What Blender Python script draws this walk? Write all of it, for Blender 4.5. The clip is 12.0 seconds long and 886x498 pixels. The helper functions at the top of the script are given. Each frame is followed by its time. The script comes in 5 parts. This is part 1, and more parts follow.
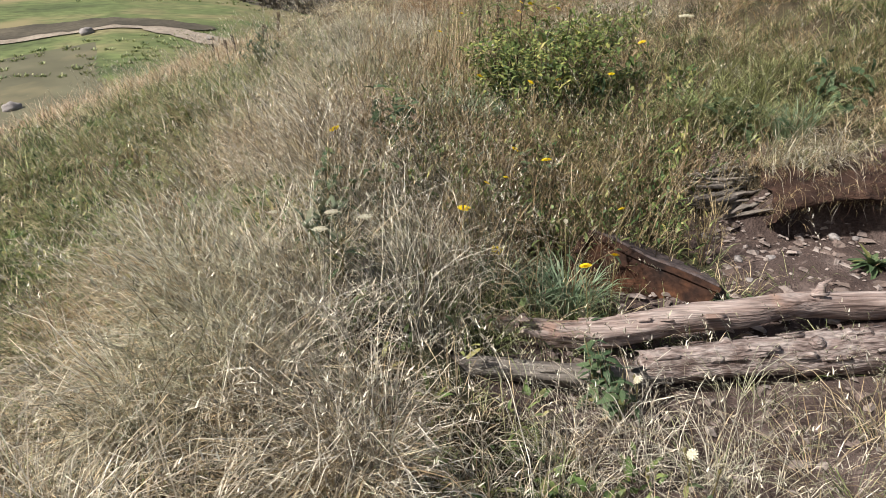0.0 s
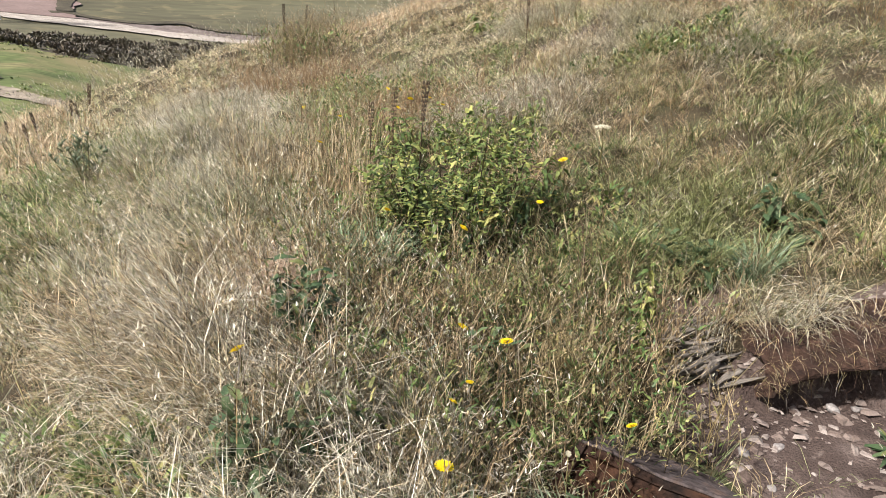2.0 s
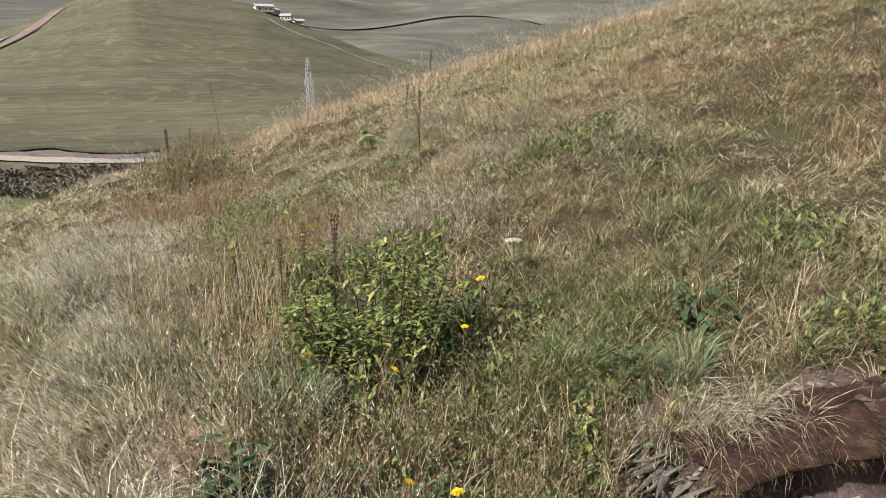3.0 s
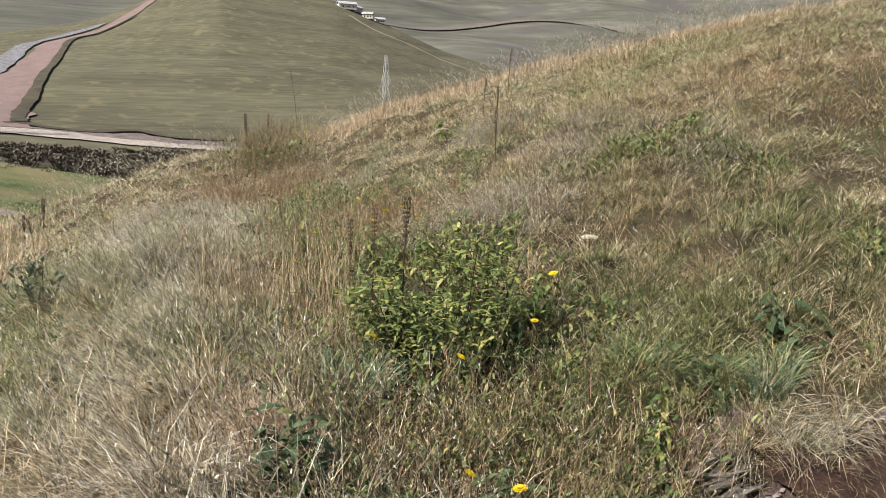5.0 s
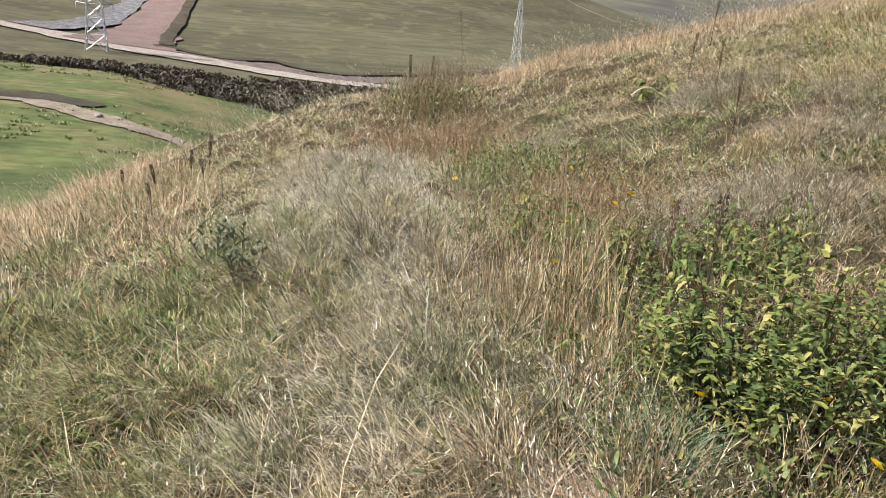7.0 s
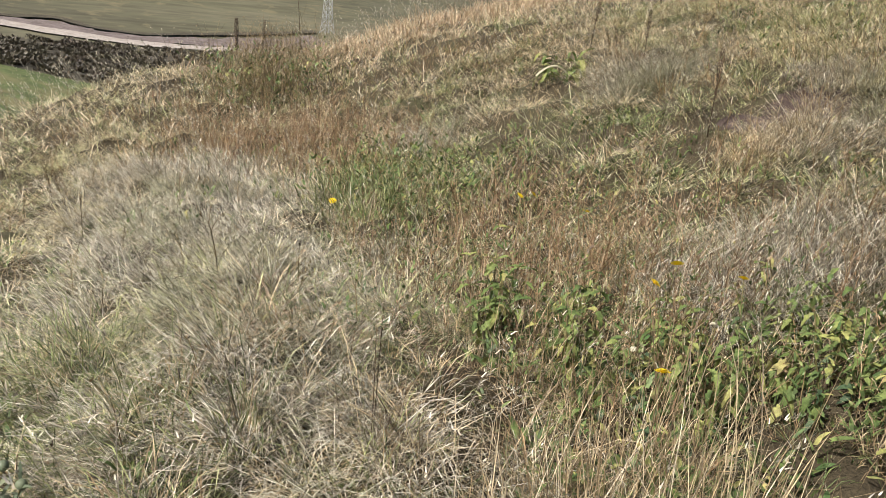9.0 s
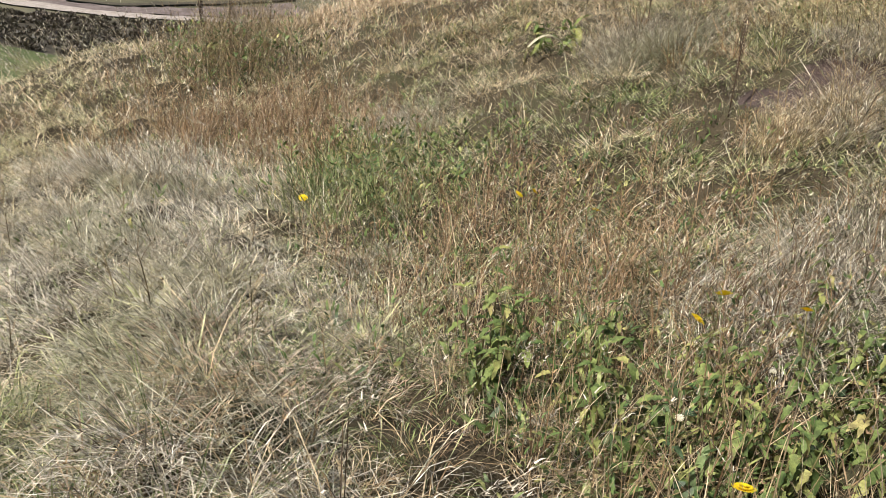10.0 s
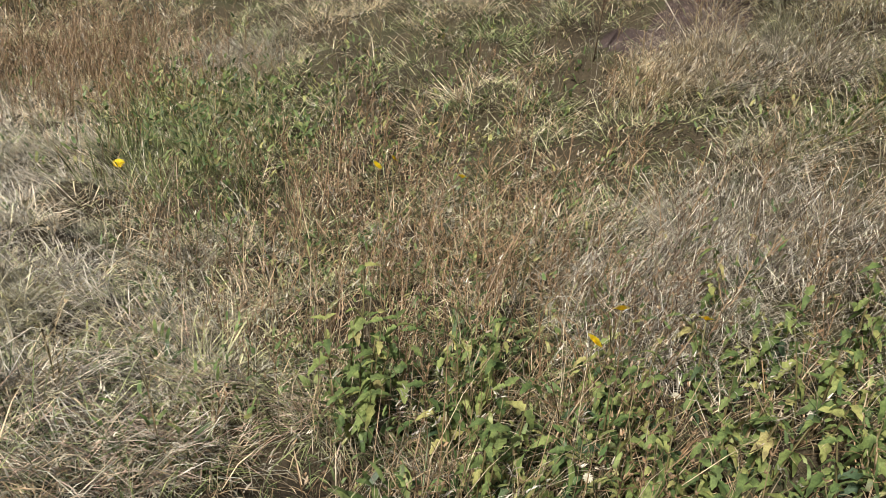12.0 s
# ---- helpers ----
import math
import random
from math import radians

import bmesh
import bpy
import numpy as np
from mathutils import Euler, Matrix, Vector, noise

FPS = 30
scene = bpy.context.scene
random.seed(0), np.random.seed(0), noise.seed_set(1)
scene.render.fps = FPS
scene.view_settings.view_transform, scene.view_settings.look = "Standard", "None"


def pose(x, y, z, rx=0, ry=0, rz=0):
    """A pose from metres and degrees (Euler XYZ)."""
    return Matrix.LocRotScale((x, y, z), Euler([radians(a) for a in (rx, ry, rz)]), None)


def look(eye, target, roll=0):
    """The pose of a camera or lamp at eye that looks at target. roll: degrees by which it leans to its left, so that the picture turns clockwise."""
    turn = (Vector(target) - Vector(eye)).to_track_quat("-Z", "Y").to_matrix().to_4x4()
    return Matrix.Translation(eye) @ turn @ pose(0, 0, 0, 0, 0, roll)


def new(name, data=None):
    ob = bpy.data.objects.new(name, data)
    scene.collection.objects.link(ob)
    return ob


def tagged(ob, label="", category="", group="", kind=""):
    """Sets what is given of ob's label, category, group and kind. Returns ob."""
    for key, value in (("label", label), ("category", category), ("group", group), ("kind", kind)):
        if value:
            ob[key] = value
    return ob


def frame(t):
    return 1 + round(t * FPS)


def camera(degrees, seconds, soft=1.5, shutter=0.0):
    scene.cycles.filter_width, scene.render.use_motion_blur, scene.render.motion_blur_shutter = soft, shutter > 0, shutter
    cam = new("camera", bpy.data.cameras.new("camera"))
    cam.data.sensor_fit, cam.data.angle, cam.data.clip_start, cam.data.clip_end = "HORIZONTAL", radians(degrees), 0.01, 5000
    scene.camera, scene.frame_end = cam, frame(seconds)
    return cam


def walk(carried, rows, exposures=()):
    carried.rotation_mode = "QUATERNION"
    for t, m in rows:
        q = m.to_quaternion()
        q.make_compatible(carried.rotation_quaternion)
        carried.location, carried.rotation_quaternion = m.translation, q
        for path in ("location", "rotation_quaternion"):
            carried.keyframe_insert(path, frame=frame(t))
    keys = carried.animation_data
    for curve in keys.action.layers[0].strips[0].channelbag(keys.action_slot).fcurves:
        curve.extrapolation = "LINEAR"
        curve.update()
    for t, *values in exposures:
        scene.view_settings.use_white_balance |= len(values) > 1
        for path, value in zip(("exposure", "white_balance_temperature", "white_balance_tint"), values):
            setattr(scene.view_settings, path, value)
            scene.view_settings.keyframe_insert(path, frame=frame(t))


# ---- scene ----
cam = camera(61.8, 12.0, soft=0.45)
PATH = [
    (0, (0.000, 0.000, 1.600), (-0.030, 1.836, 0.808), -0.1),
    (0.5, (0.054, 0.253, 1.660), (0.248, 2.070, 0.847), 1.1),
    (1, (-0.164, 0.683, 1.720), (0.220, 2.478, 0.924), 2.6),
    (1.5, (-0.318, 0.890, 1.811), (0.087, 2.693, 1.047), 2.8),
    (2, (-0.413, 1.175, 1.839), (0.026, 3.008, 1.171), 2.2),
    (2.5, (-0.486, 1.335, 1.949), (0.007, 3.184, 1.367), 0.7),
    (3, (-0.490, 1.371, 2.000), (0.230, 3.189, 1.576), -1.7),
    (3.2, (-0.461, 1.359, 1.942), (0.249, 3.190, 1.562), -2.0),
    (4.8, (-0.508, 1.479, 1.901), (0.067, 3.355, 1.516), 1.0),
    (5, (-0.497, 1.485, 1.895), (0.059, 3.361, 1.479), 1.1),
    (5.5, (-0.549, 1.551, 1.862), (-0.141, 3.436, 1.334), 3.2),
    (6, (-0.778, 1.760, 1.870), (-0.431, 3.653, 1.326), 5.5),
    (6.5, (-0.958, 2.037, 1.933), (-0.680, 3.936, 1.368), 4.5),
    (7, (-1.093, 2.650, 1.890), (-0.833, 4.549, 1.322), 4.3),
    (7.5, (-1.256, 3.168, 1.855), (-0.880, 5.053, 1.302), 4.1),
    (7.7, (-1.292, 3.346, 1.877), (-0.839, 5.217, 1.335), 3.5),
    (9.3, (-1.189, 5.074, 1.852), (-0.444, 6.814, 1.208), 6.4),
    (9.5, (-1.166, 5.160, 1.855), (-0.413, 6.892, 1.198), 6.7),
    (10, (-0.986, 5.460, 1.858), (-0.235, 7.176, 1.156), 4.6),
    (10.5, (-0.911, 5.544, 1.976), (-0.172, 7.275, 1.300), 4.0),
    (11, (-0.874, 5.669, 1.990), (-0.087, 7.388, 1.337), 4.8),
    (11.5, (-0.832, 5.903, 2.004), (0.209, 7.454, 1.290), 7.5),
    (12, (-0.802, 5.943, 1.990), (0.275, 7.373, 1.098), 7.0),
]
walk(cam, [(t, look(eye, target, roll)) for t, eye, target, roll in PATH], [(0.0, 0.60), (0.4, 0.86), (1.5, 0.86), (2.4, 0.84), (3.2, 0.42), (4.8, 0.47), (5.5, 0.68), (7.0, 0.60), (9.5, 0.52), (10.5, 0.46), (12.0, 0.31)])

# ---- light: a bright, thinly overcast sky ----
world = bpy.data.worlds.new("sky")
scene.world = world
world.use_nodes = True
wn, wl = world.node_tree.nodes, world.node_tree.links
sky = wn.new("ShaderNodeTexSky")
sky.sky_type, sky.sun_disc = "NISHITA", False
sky.sun_elevation, sky.sun_rotation = radians(46), radians(248)
sky.air_density, sky.dust_density, sky.ozone_density = 1.0, 4.0, 0.6
wn["Background"].inputs["Strength"].default_value = 0.062
wl.new(sky.outputs["Color"], wn["Background"].inputs["Color"])
sun_data = bpy.data.lights.new("sun", "SUN")
sun_data.energy, sun_data.angle, sun_data.color = 4.7, radians(3), (1.0, 0.965, 0.925)
sun = new("sun", sun_data)
sun.matrix_world = look((0, 0, 0), (-math.sin(radians(248)) * math.cos(radians(46)), -math.cos(radians(248)) * math.cos(radians(46)), -math.sin(radians(46))))


# ---- materials ----
def nodes_of(name):
    m = bpy.data.materials.new(name)
    m.use_nodes = True
    n, l = m.node_tree.nodes, m.node_tree.links
    return m, n, l, n["Principled BSDF"]


def ramp(n, stops):
    r = n.new("ShaderNodeValToRGB")
    els = r.color_ramp.elements
    while len(els) < len(stops):
        els.new(0.5)
    for e, (at, col) in zip(els, stops):
        e.position, e.color = at, (*col, 1)
    return r


def noise_node(n, l, scale, detail=4.0, stretch=None, coord="Object"):
    tc = n.new("ShaderNodeTexCoord")
    nz = n.new("ShaderNodeTexNoise")
    nz.inputs["Scale"].default_value, nz.inputs["Detail"].default_value = scale, detail
    if stretch:
        mp = n.new("ShaderNodeMapping")
        mp.inputs["Scale"].default_value = stretch
        l.new(tc.outputs[coord], mp.inputs["Vector"])
        l.new(mp.outputs["Vector"], nz.inputs["Vector"])
    else:
        l.new(tc.outputs[coord], nz.inputs["Vector"])
    return nz


def mixed(n, l, fac, a, b, kind="MIX"):
    m = n.new("ShaderNodeMix")
    m.data_type, m.blend_type = "RGBA", kind
    for sock, v in ((m.inputs["Factor"], fac), (m.inputs["A"], a), (m.inputs["B"], b)):
        if isinstance(v, (int, float)):
            sock.default_value = v
        elif isinstance(v, tuple):
            sock.default_value = (*v, 1)
        else:
            l.new(v, sock)
    return m.outputs["Result"]


def blade_material(name, stops, patch, patch_scale=1.3, patch_amount=0.55, source="island", thin=0.14, rough=0.5, second=None, second_scale=0.7, clump=0.0):
    """Thin plant matter: a colour for each blade or leaf, shifted over whole patches, with light let through."""
    m, n, l, p = nodes_of(name)
    if source == "island":
        rnd = n.new("ShaderNodeNewGeometry").outputs["Random Per Island"]
    else:
        rnd = n.new("ShaderNodeObjectInfo").outputs["Random"]
    col = ramp(n, stops)
    l.new(rnd, col.inputs["Fac"])
    nz = noise_node(n, l, patch_scale, 3)
    cut = ramp(n, [(0.38, (0, 0, 0)), (0.66, (patch_amount,) * 3)])
    l.new(nz.outputs["Fac"], cut.inputs["Fac"])
    tinted = mixed(n, l, cut.outputs["Color"], col.outputs["Color"], patch)
    if second:
        nz2 = noise_node(n, l, second_scale, 4, (1.0, 1.0, 0.3))
        cut2 = ramp(n, [(0.50, (0, 0, 0)), (0.68, (0.6,) * 3)])
        l.new(nz2.outputs["Fac"], cut2.inputs["Fac"])
        tinted = mixed(n, l, cut2.outputs["Color"], tinted, second)
    fine = noise_node(n, l, 160.0, 2)
    grain = ramp(n, [(0.3, (0.78, 0.78, 0.78)), (0.7, (1.12, 1.12, 1.12))])
    l.new(fine.outputs["Fac"], grain.inputs["Fac"])
    colour = mixed(n, l, 1.0, tinted, grain.outputs["Color"], "MULTIPLY")
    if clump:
        # Clumps differ in colour; the dark ones also paint in shade between tufts.
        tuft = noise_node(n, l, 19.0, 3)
        clump_shade = ramp(n, [(0.35, (1 - clump, 1 - clump, 1 - 0.95 * clump)), (0.5, (1.0, 1.0, 1.0)), (0.65, (1 + clump * 0.85, 1 + clump * 0.82, 1 + clump * 0.76))])
        l.new(tuft.outputs["Fac"], clump_shade.inputs["Fac"])
        colour = mixed(n, l, 1.0, colour, clump_shade.outputs["Color"], "MULTIPLY")
    l.new(colour, p.inputs["Base Color"])
    p.inputs["Roughness"].default_value = rough
    p.inputs["Specular IOR Level"].default_value = 0.3
    tr = n.new("ShaderNodeBsdfTranslucent")
    l.new(colour, tr.inputs["Color"])
    mx = n.new("ShaderNodeMixShader")
    mx.inputs["Fac"].default_value = thin
    l.new(p.outputs["BSDF"], mx.inputs[1])
    l.new(tr.outputs["BSDF"], mx.inputs[2])
    l.new(mx.outputs["Shader"], n["Material Output"].inputs["Surface"])
    return m


def rough_material(name, stops, scale, rough=0.9, fine_scale=60.0, bump=0.4, bump_distance=0.01, stretch=None, second=None, metal=0.0, grain=(0.7, 1.2)):
    """Earth, stone, wood and the like: a ramp over large noise, a finer grain, and relief."""
    m, n, l, p = nodes_of(name)
    nz = noise_node(n, l, scale, 6, stretch)
    col = ramp(n, stops)
    l.new(nz.outputs["Fac"], col.inputs["Fac"])
    fine = noise_node(n, l, fine_scale, 5, stretch)
    gr = ramp(n, [(0.3, (grain[0],) * 3), (0.7, (grain[1],) * 3)])
    l.new(fine.outputs["Fac"], gr.inputs["Fac"])
    colour = mixed(n, l, 1.0, col.outputs["Color"], gr.outputs["Color"], "MULTIPLY")
    if second:
        colour2, at, sc = second
        s = noise_node(n, l, sc, 5)
        cut = ramp(n, [(at - 0.06, (0, 0, 0)), (at + 0.06, (1, 1, 1))])
        l.new(s.outputs["Fac"], cut.inputs["Fac"])
        colour = mixed(n, l, cut.outputs["Color"], colour, colour2)
    l.new(colour, p.inputs["Base Color"])
    p.inputs["Roughness"].default_value, p.inputs["Metallic"].default_value = rough, metal
    p.inputs["Specular IOR Level"].default_value = 0.25
    b = n.new("ShaderNodeBump")
    b.inputs["Strength"].default_value, b.inputs["Distance"].default_value = bump, bump_distance
    l.new(fine.outputs["Fac"], b.inputs["Height"])
    l.new(b.outputs["Normal"], p.inputs["Normal"])
    return m


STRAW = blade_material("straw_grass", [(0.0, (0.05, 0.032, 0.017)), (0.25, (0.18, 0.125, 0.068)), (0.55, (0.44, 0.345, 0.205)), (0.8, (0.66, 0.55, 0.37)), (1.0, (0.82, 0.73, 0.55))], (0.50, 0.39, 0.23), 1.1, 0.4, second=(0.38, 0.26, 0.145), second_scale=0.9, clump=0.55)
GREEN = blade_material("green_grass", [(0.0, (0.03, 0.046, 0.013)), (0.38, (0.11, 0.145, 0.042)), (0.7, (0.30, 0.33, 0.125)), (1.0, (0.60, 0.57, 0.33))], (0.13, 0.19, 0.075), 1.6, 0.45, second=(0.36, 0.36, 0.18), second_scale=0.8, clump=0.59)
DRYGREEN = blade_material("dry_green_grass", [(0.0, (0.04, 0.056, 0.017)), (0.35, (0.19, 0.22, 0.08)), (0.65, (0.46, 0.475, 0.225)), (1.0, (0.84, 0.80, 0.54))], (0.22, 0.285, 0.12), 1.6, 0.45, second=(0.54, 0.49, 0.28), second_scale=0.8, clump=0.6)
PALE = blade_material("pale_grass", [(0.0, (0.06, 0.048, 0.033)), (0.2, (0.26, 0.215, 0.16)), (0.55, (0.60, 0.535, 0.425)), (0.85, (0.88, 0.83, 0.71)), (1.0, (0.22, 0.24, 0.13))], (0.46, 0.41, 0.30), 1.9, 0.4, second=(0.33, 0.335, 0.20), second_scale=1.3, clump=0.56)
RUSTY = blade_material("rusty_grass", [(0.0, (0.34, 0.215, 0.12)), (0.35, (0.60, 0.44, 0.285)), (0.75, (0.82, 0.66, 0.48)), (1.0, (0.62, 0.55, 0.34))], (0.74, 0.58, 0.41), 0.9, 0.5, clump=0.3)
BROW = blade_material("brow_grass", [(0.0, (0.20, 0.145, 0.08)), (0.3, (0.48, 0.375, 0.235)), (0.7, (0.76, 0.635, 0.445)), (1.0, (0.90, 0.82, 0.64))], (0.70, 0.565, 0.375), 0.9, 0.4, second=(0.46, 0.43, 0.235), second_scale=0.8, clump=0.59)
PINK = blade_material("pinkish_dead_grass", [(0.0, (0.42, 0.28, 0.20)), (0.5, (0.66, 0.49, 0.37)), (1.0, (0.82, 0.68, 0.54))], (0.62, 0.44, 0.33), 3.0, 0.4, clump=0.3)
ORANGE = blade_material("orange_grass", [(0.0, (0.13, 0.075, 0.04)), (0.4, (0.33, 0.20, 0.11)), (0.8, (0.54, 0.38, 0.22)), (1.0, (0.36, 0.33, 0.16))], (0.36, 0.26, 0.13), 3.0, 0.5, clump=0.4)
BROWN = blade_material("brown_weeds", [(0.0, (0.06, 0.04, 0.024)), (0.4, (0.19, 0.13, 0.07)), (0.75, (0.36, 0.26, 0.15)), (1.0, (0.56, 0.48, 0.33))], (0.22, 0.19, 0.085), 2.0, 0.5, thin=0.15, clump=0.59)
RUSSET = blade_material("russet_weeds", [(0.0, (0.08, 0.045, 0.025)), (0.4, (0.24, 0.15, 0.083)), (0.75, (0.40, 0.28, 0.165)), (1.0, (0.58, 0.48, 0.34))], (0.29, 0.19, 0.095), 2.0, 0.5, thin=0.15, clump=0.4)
BLUISH = blade_material("bluish_grass", [(0.0, (0.12, 0.19, 0.10)), (0.5, (0.19, 0.27, 0.16)), (1.0, (0.33, 0.38, 0.25))], (0.22, 0.27, 0.14), 2.5, 0.4)
HERB = blade_material("herb_leaves", [(0.0, (0.045, 0.085, 0.028)), (0.4, (0.11, 0.165, 0.05)), (0.75, (0.20, 0.24, 0.08)), (1.0, (0.42, 0.37, 0.14))], (0.13, 0.175, 0.06), 1.5, 0.5, clump=0.54)
NETTLE = blade_material("nettle_leaf", [(0.0, (0.062, 0.105, 0.032)), (0.4, (0.13, 0.18, 0.055)), (0.75, (0.235, 0.275, 0.085)), (0.93, (0.37, 0.36, 0.12)), (1.0, (0.48, 0.40, 0.17))], (0.17, 0.215, 0.06), 9.0, 0.45, source="object", thin=0.22, rough=0.7, clump=0.4)
NETTLE_MANY = blade_material("nettle_leaves", [(0.0, (0.04, 0.07, 0.022)), (0.4, (0.12, 0.165, 0.05)), (0.75, (0.27, 0.30, 0.085)), (0.92, (0.42, 0.40, 0.125)), (1.0, (0.52, 0.43, 0.18))], (0.18, 0.23, 0.06), 3.0, 0.4, thin=0.2, rough=0.65, clump=0.35)
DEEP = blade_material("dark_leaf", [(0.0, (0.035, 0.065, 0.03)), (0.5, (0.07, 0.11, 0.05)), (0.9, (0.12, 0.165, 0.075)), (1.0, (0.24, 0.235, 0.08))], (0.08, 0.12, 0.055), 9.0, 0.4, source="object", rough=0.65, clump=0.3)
THISTLE = blade_material("thistle_leaf", [(0.0, (0.10, 0.13, 0.08)), (0.6, (0.18, 0.21, 0.13)), (1.0, (0.28, 0.28, 0.18))], (0.15, 0.17, 0.10), 3.0, 0.4)
STEM = blade_material("stem", [(0.0, (0.10, 0.09, 0.035)), (1.0, (0.19, 0.17, 0.07))], (0.15, 0.10, 0.05), 4.0, 0.5, source="object", thin=0.1)
DARKSTEM = blade_material("dark_stalk", [(0.0, (0.035, 0.022, 0.014)), (1.0, (0.10, 0.062, 0.035))], (0.07, 0.05, 0.03), 5.0, 0.5, source="object", thin=0.05)
YELLOW = blade_material("yellow_petal", [(0.0, (0.90, 0.66, 0.015)), (1.0, (0.95, 0.78, 0.03))], (0.92, 0.70, 0.02), 30.0, 0.3, thin=0.3)
WHITE = blade_material("white_petal", [(0.0, (0.52, 0.47, 0.32)), (1.0, (0.74, 0.70, 0.56))], (0.60, 0.55, 0.40), 30.0, 0.3, thin=0.3)
# Brown-olive litter, coloured darker to hold the shade of gaps between tufts.
SHADED_THATCH = rough_material("shaded_thatch", [(0.25, (0.036, 0.027, 0.016)), (0.5, (0.065, 0.051, 0.029)), (0.75, (0.058, 0.062, 0.028))], 2.2, fine_scale=70, bump=0.8, bump_distance=0.02)
EARTH = rough_material("bare_earth", [(0.3, (0.048, 0.032, 0.027)), (0.55, (0.088, 0.062, 0.053)), (0.8, (0.150, 0.114, 0.100))], 5.0, fine_scale=90, bump=0.9, bump_distance=0.015, second=((0.165, 0.128, 0.110), 0.66, 22.0))
PEAT = rough_material("peat", [(0.3, (0.022, 0.012, 0.009)), (0.55, (0.055, 0.030, 0.021)), (0.8, (0.12, 0.068, 0.046))], 11.0, fine_scale=60, bump=1.0, bump_distance=0.02, stretch=(1, 1, 3))
WOOD = rough_material("weathered_wood", [(0.32, (0.075, 0.050, 0.041)), (0.44, (0.27, 0.20, 0.172)), (0.72, (0.45, 0.375, 0.335))], 14.0, rough=0.85, fine_scale=40, bump=0.9, bump_distance=0.01, stretch=(0.22, 3, 3), grain=(0.5, 1.25), second=((0.33, 0.215, 0.165), 0.63, 6.0))
BARK = rough_material("flaky_bark", [(0.32, (0.065, 0.044, 0.037)), (0.44, (0.23, 0.175, 0.155)), (0.70, (0.42, 0.36, 0.325))], 24.0, rough=0.9, fine_scale=55, bump=1.0, bump_distance=0.014, stretch=(0.5, 2, 2), grain=(0.45, 1.25), second=((0.12, 0.085, 0.072), 0.62, 9.0))
GREYWOOD = rough_material("grey_wood", [(0.25, (0.089, 0.072, 0.062)), (0.5, (0.200, 0.173, 0.147)), (0.8, (0.311, 0.277, 0.239))], 9.0, rough=0.85, fine_scale=45, bump=0.9, bump_distance=0.008, stretch=(0.25, 3, 3), grain=(0.55, 1.2))
STONE = rough_material("stone", [(0.3, (0.20, 0.175, 0.165)), (0.7, (0.36, 0.33, 0.31))], 12.0, fine_scale=90, bump=0.5, bump_distance=0.004)
CHIP = blade_material("wood_chip", [(0.0, (0.080, 0.056, 0.044)), (0.5, (0.192, 0.152, 0.132)), (1.0, (0.352, 0.304, 0.272))], (0.224, 0.160, 0.136), 20.0, 0.4, thin=0.0, rough=0.85)
RUST = rough_material("rusty_steel", [(0.3, (0.016, 0.010, 0.008)), (0.5, (0.045, 0.022, 0.014)), (0.64, (0.085, 0.038, 0.02)), (0.8, (0.15, 0.066, 0.032))], 7.0, rough=0.9, fine_scale=50, bump=0.8, bump_distance=0.006, metal=0.1, grain=(0.5, 1.3))
SLATE = rough_material("dusty_steel_top", [(0.3, (0.05, 0.035, 0.032)), (0.55, (0.11, 0.088, 0.085)), (0.75, (0.16, 0.10, 0.075))], 9.0, rough=0.9, fine_scale=50, bump=0.6, bump_distance=0.006, metal=0.05, grain=(0.5, 1.3))
# Dry olive pasture; cloud shade on the opposite hill is darkened into the colour.
SHADED_PASTURE = rough_material("shaded_far_pasture", [(0.25, (0.080, 0.073, 0.046)), (0.5, (0.106, 0.100, 0.060)), (0.8, (0.150, 0.135, 0.088))], 0.02, fine_scale=0.16, bump=0.0, stretch=(0.4, 1.0, 9.0), second=((0.15, 0.13, 0.075), 0.62, 0.12), grain=(0.72, 1.18))
MEADOW = rough_material("green_meadow", [(0.32, (0.066, 0.085, 0.032)), (0.5, (0.112, 0.138, 0.050)), (0.68, (0.185, 0.165, 0.081))], 0.11, fine_scale=0.9, bump=0.0, stretch=(0.5, 1.0, 6.0), grain=(0.65, 1.3), second=((0.205, 0.175, 0.088), 0.58, 0.05))
# Pasture beyond the valley, greyed so distance haze sits in its base colour.
HAZY_HILL = rough_material("hazy_distant_hills", [(0.3, (0.078, 0.080, 0.060)), (0.5, (0.115, 0.115, 0.088)), (0.75, (0.19, 0.18, 0.145))], 0.006, fine_scale=0.03, bump=0.0, stretch=(0.5, 1.0, 4.0), second=((0.10, 0.092, 0.085), 0.58, 0.010), grain=(0.7, 1.2))
SCRUB_FLOOR = rough_material("scrub_floor", [(0.3, (0.050, 0.043, 0.030)), (0.7, (0.10, 0.085, 0.058))], 0.2, fine_scale=1.5, bump=0.0)
SCRUB = blade_material("scrub", [(0.0, (0.040, 0.033, 0.026)), (0.5, (0.083, 0.067, 0.050)), (0.8, (0.125, 0.105, 0.072)), (1.0, (0.203, 0.162, 0.125))], (0.085, 0.082, 0.045), 0.08, 0.5, thin=0.1)
TRACK = rough_material("worn_track", [(0.3, (0.20, 0.165, 0.125)), (0.7, (0.33, 0.28, 0.22))], 0.5, fine_scale=2.5, bump=0.0)
GRAVEL = rough_material("white_road", [(0.3, (0.30, 0.26, 0.22)), (0.7, (0.44, 0.385, 0.34))], 0.4, fine_scale=2.0, bump=0.0)
REDROAD = rough_material("red_road", [(0.3, (0.181, 0.128, 0.113)), (0.7, (0.239, 0.174, 0.160))], 0.15, fine_scale=1.0, bump=0.0, grain=(0.85, 1.1))
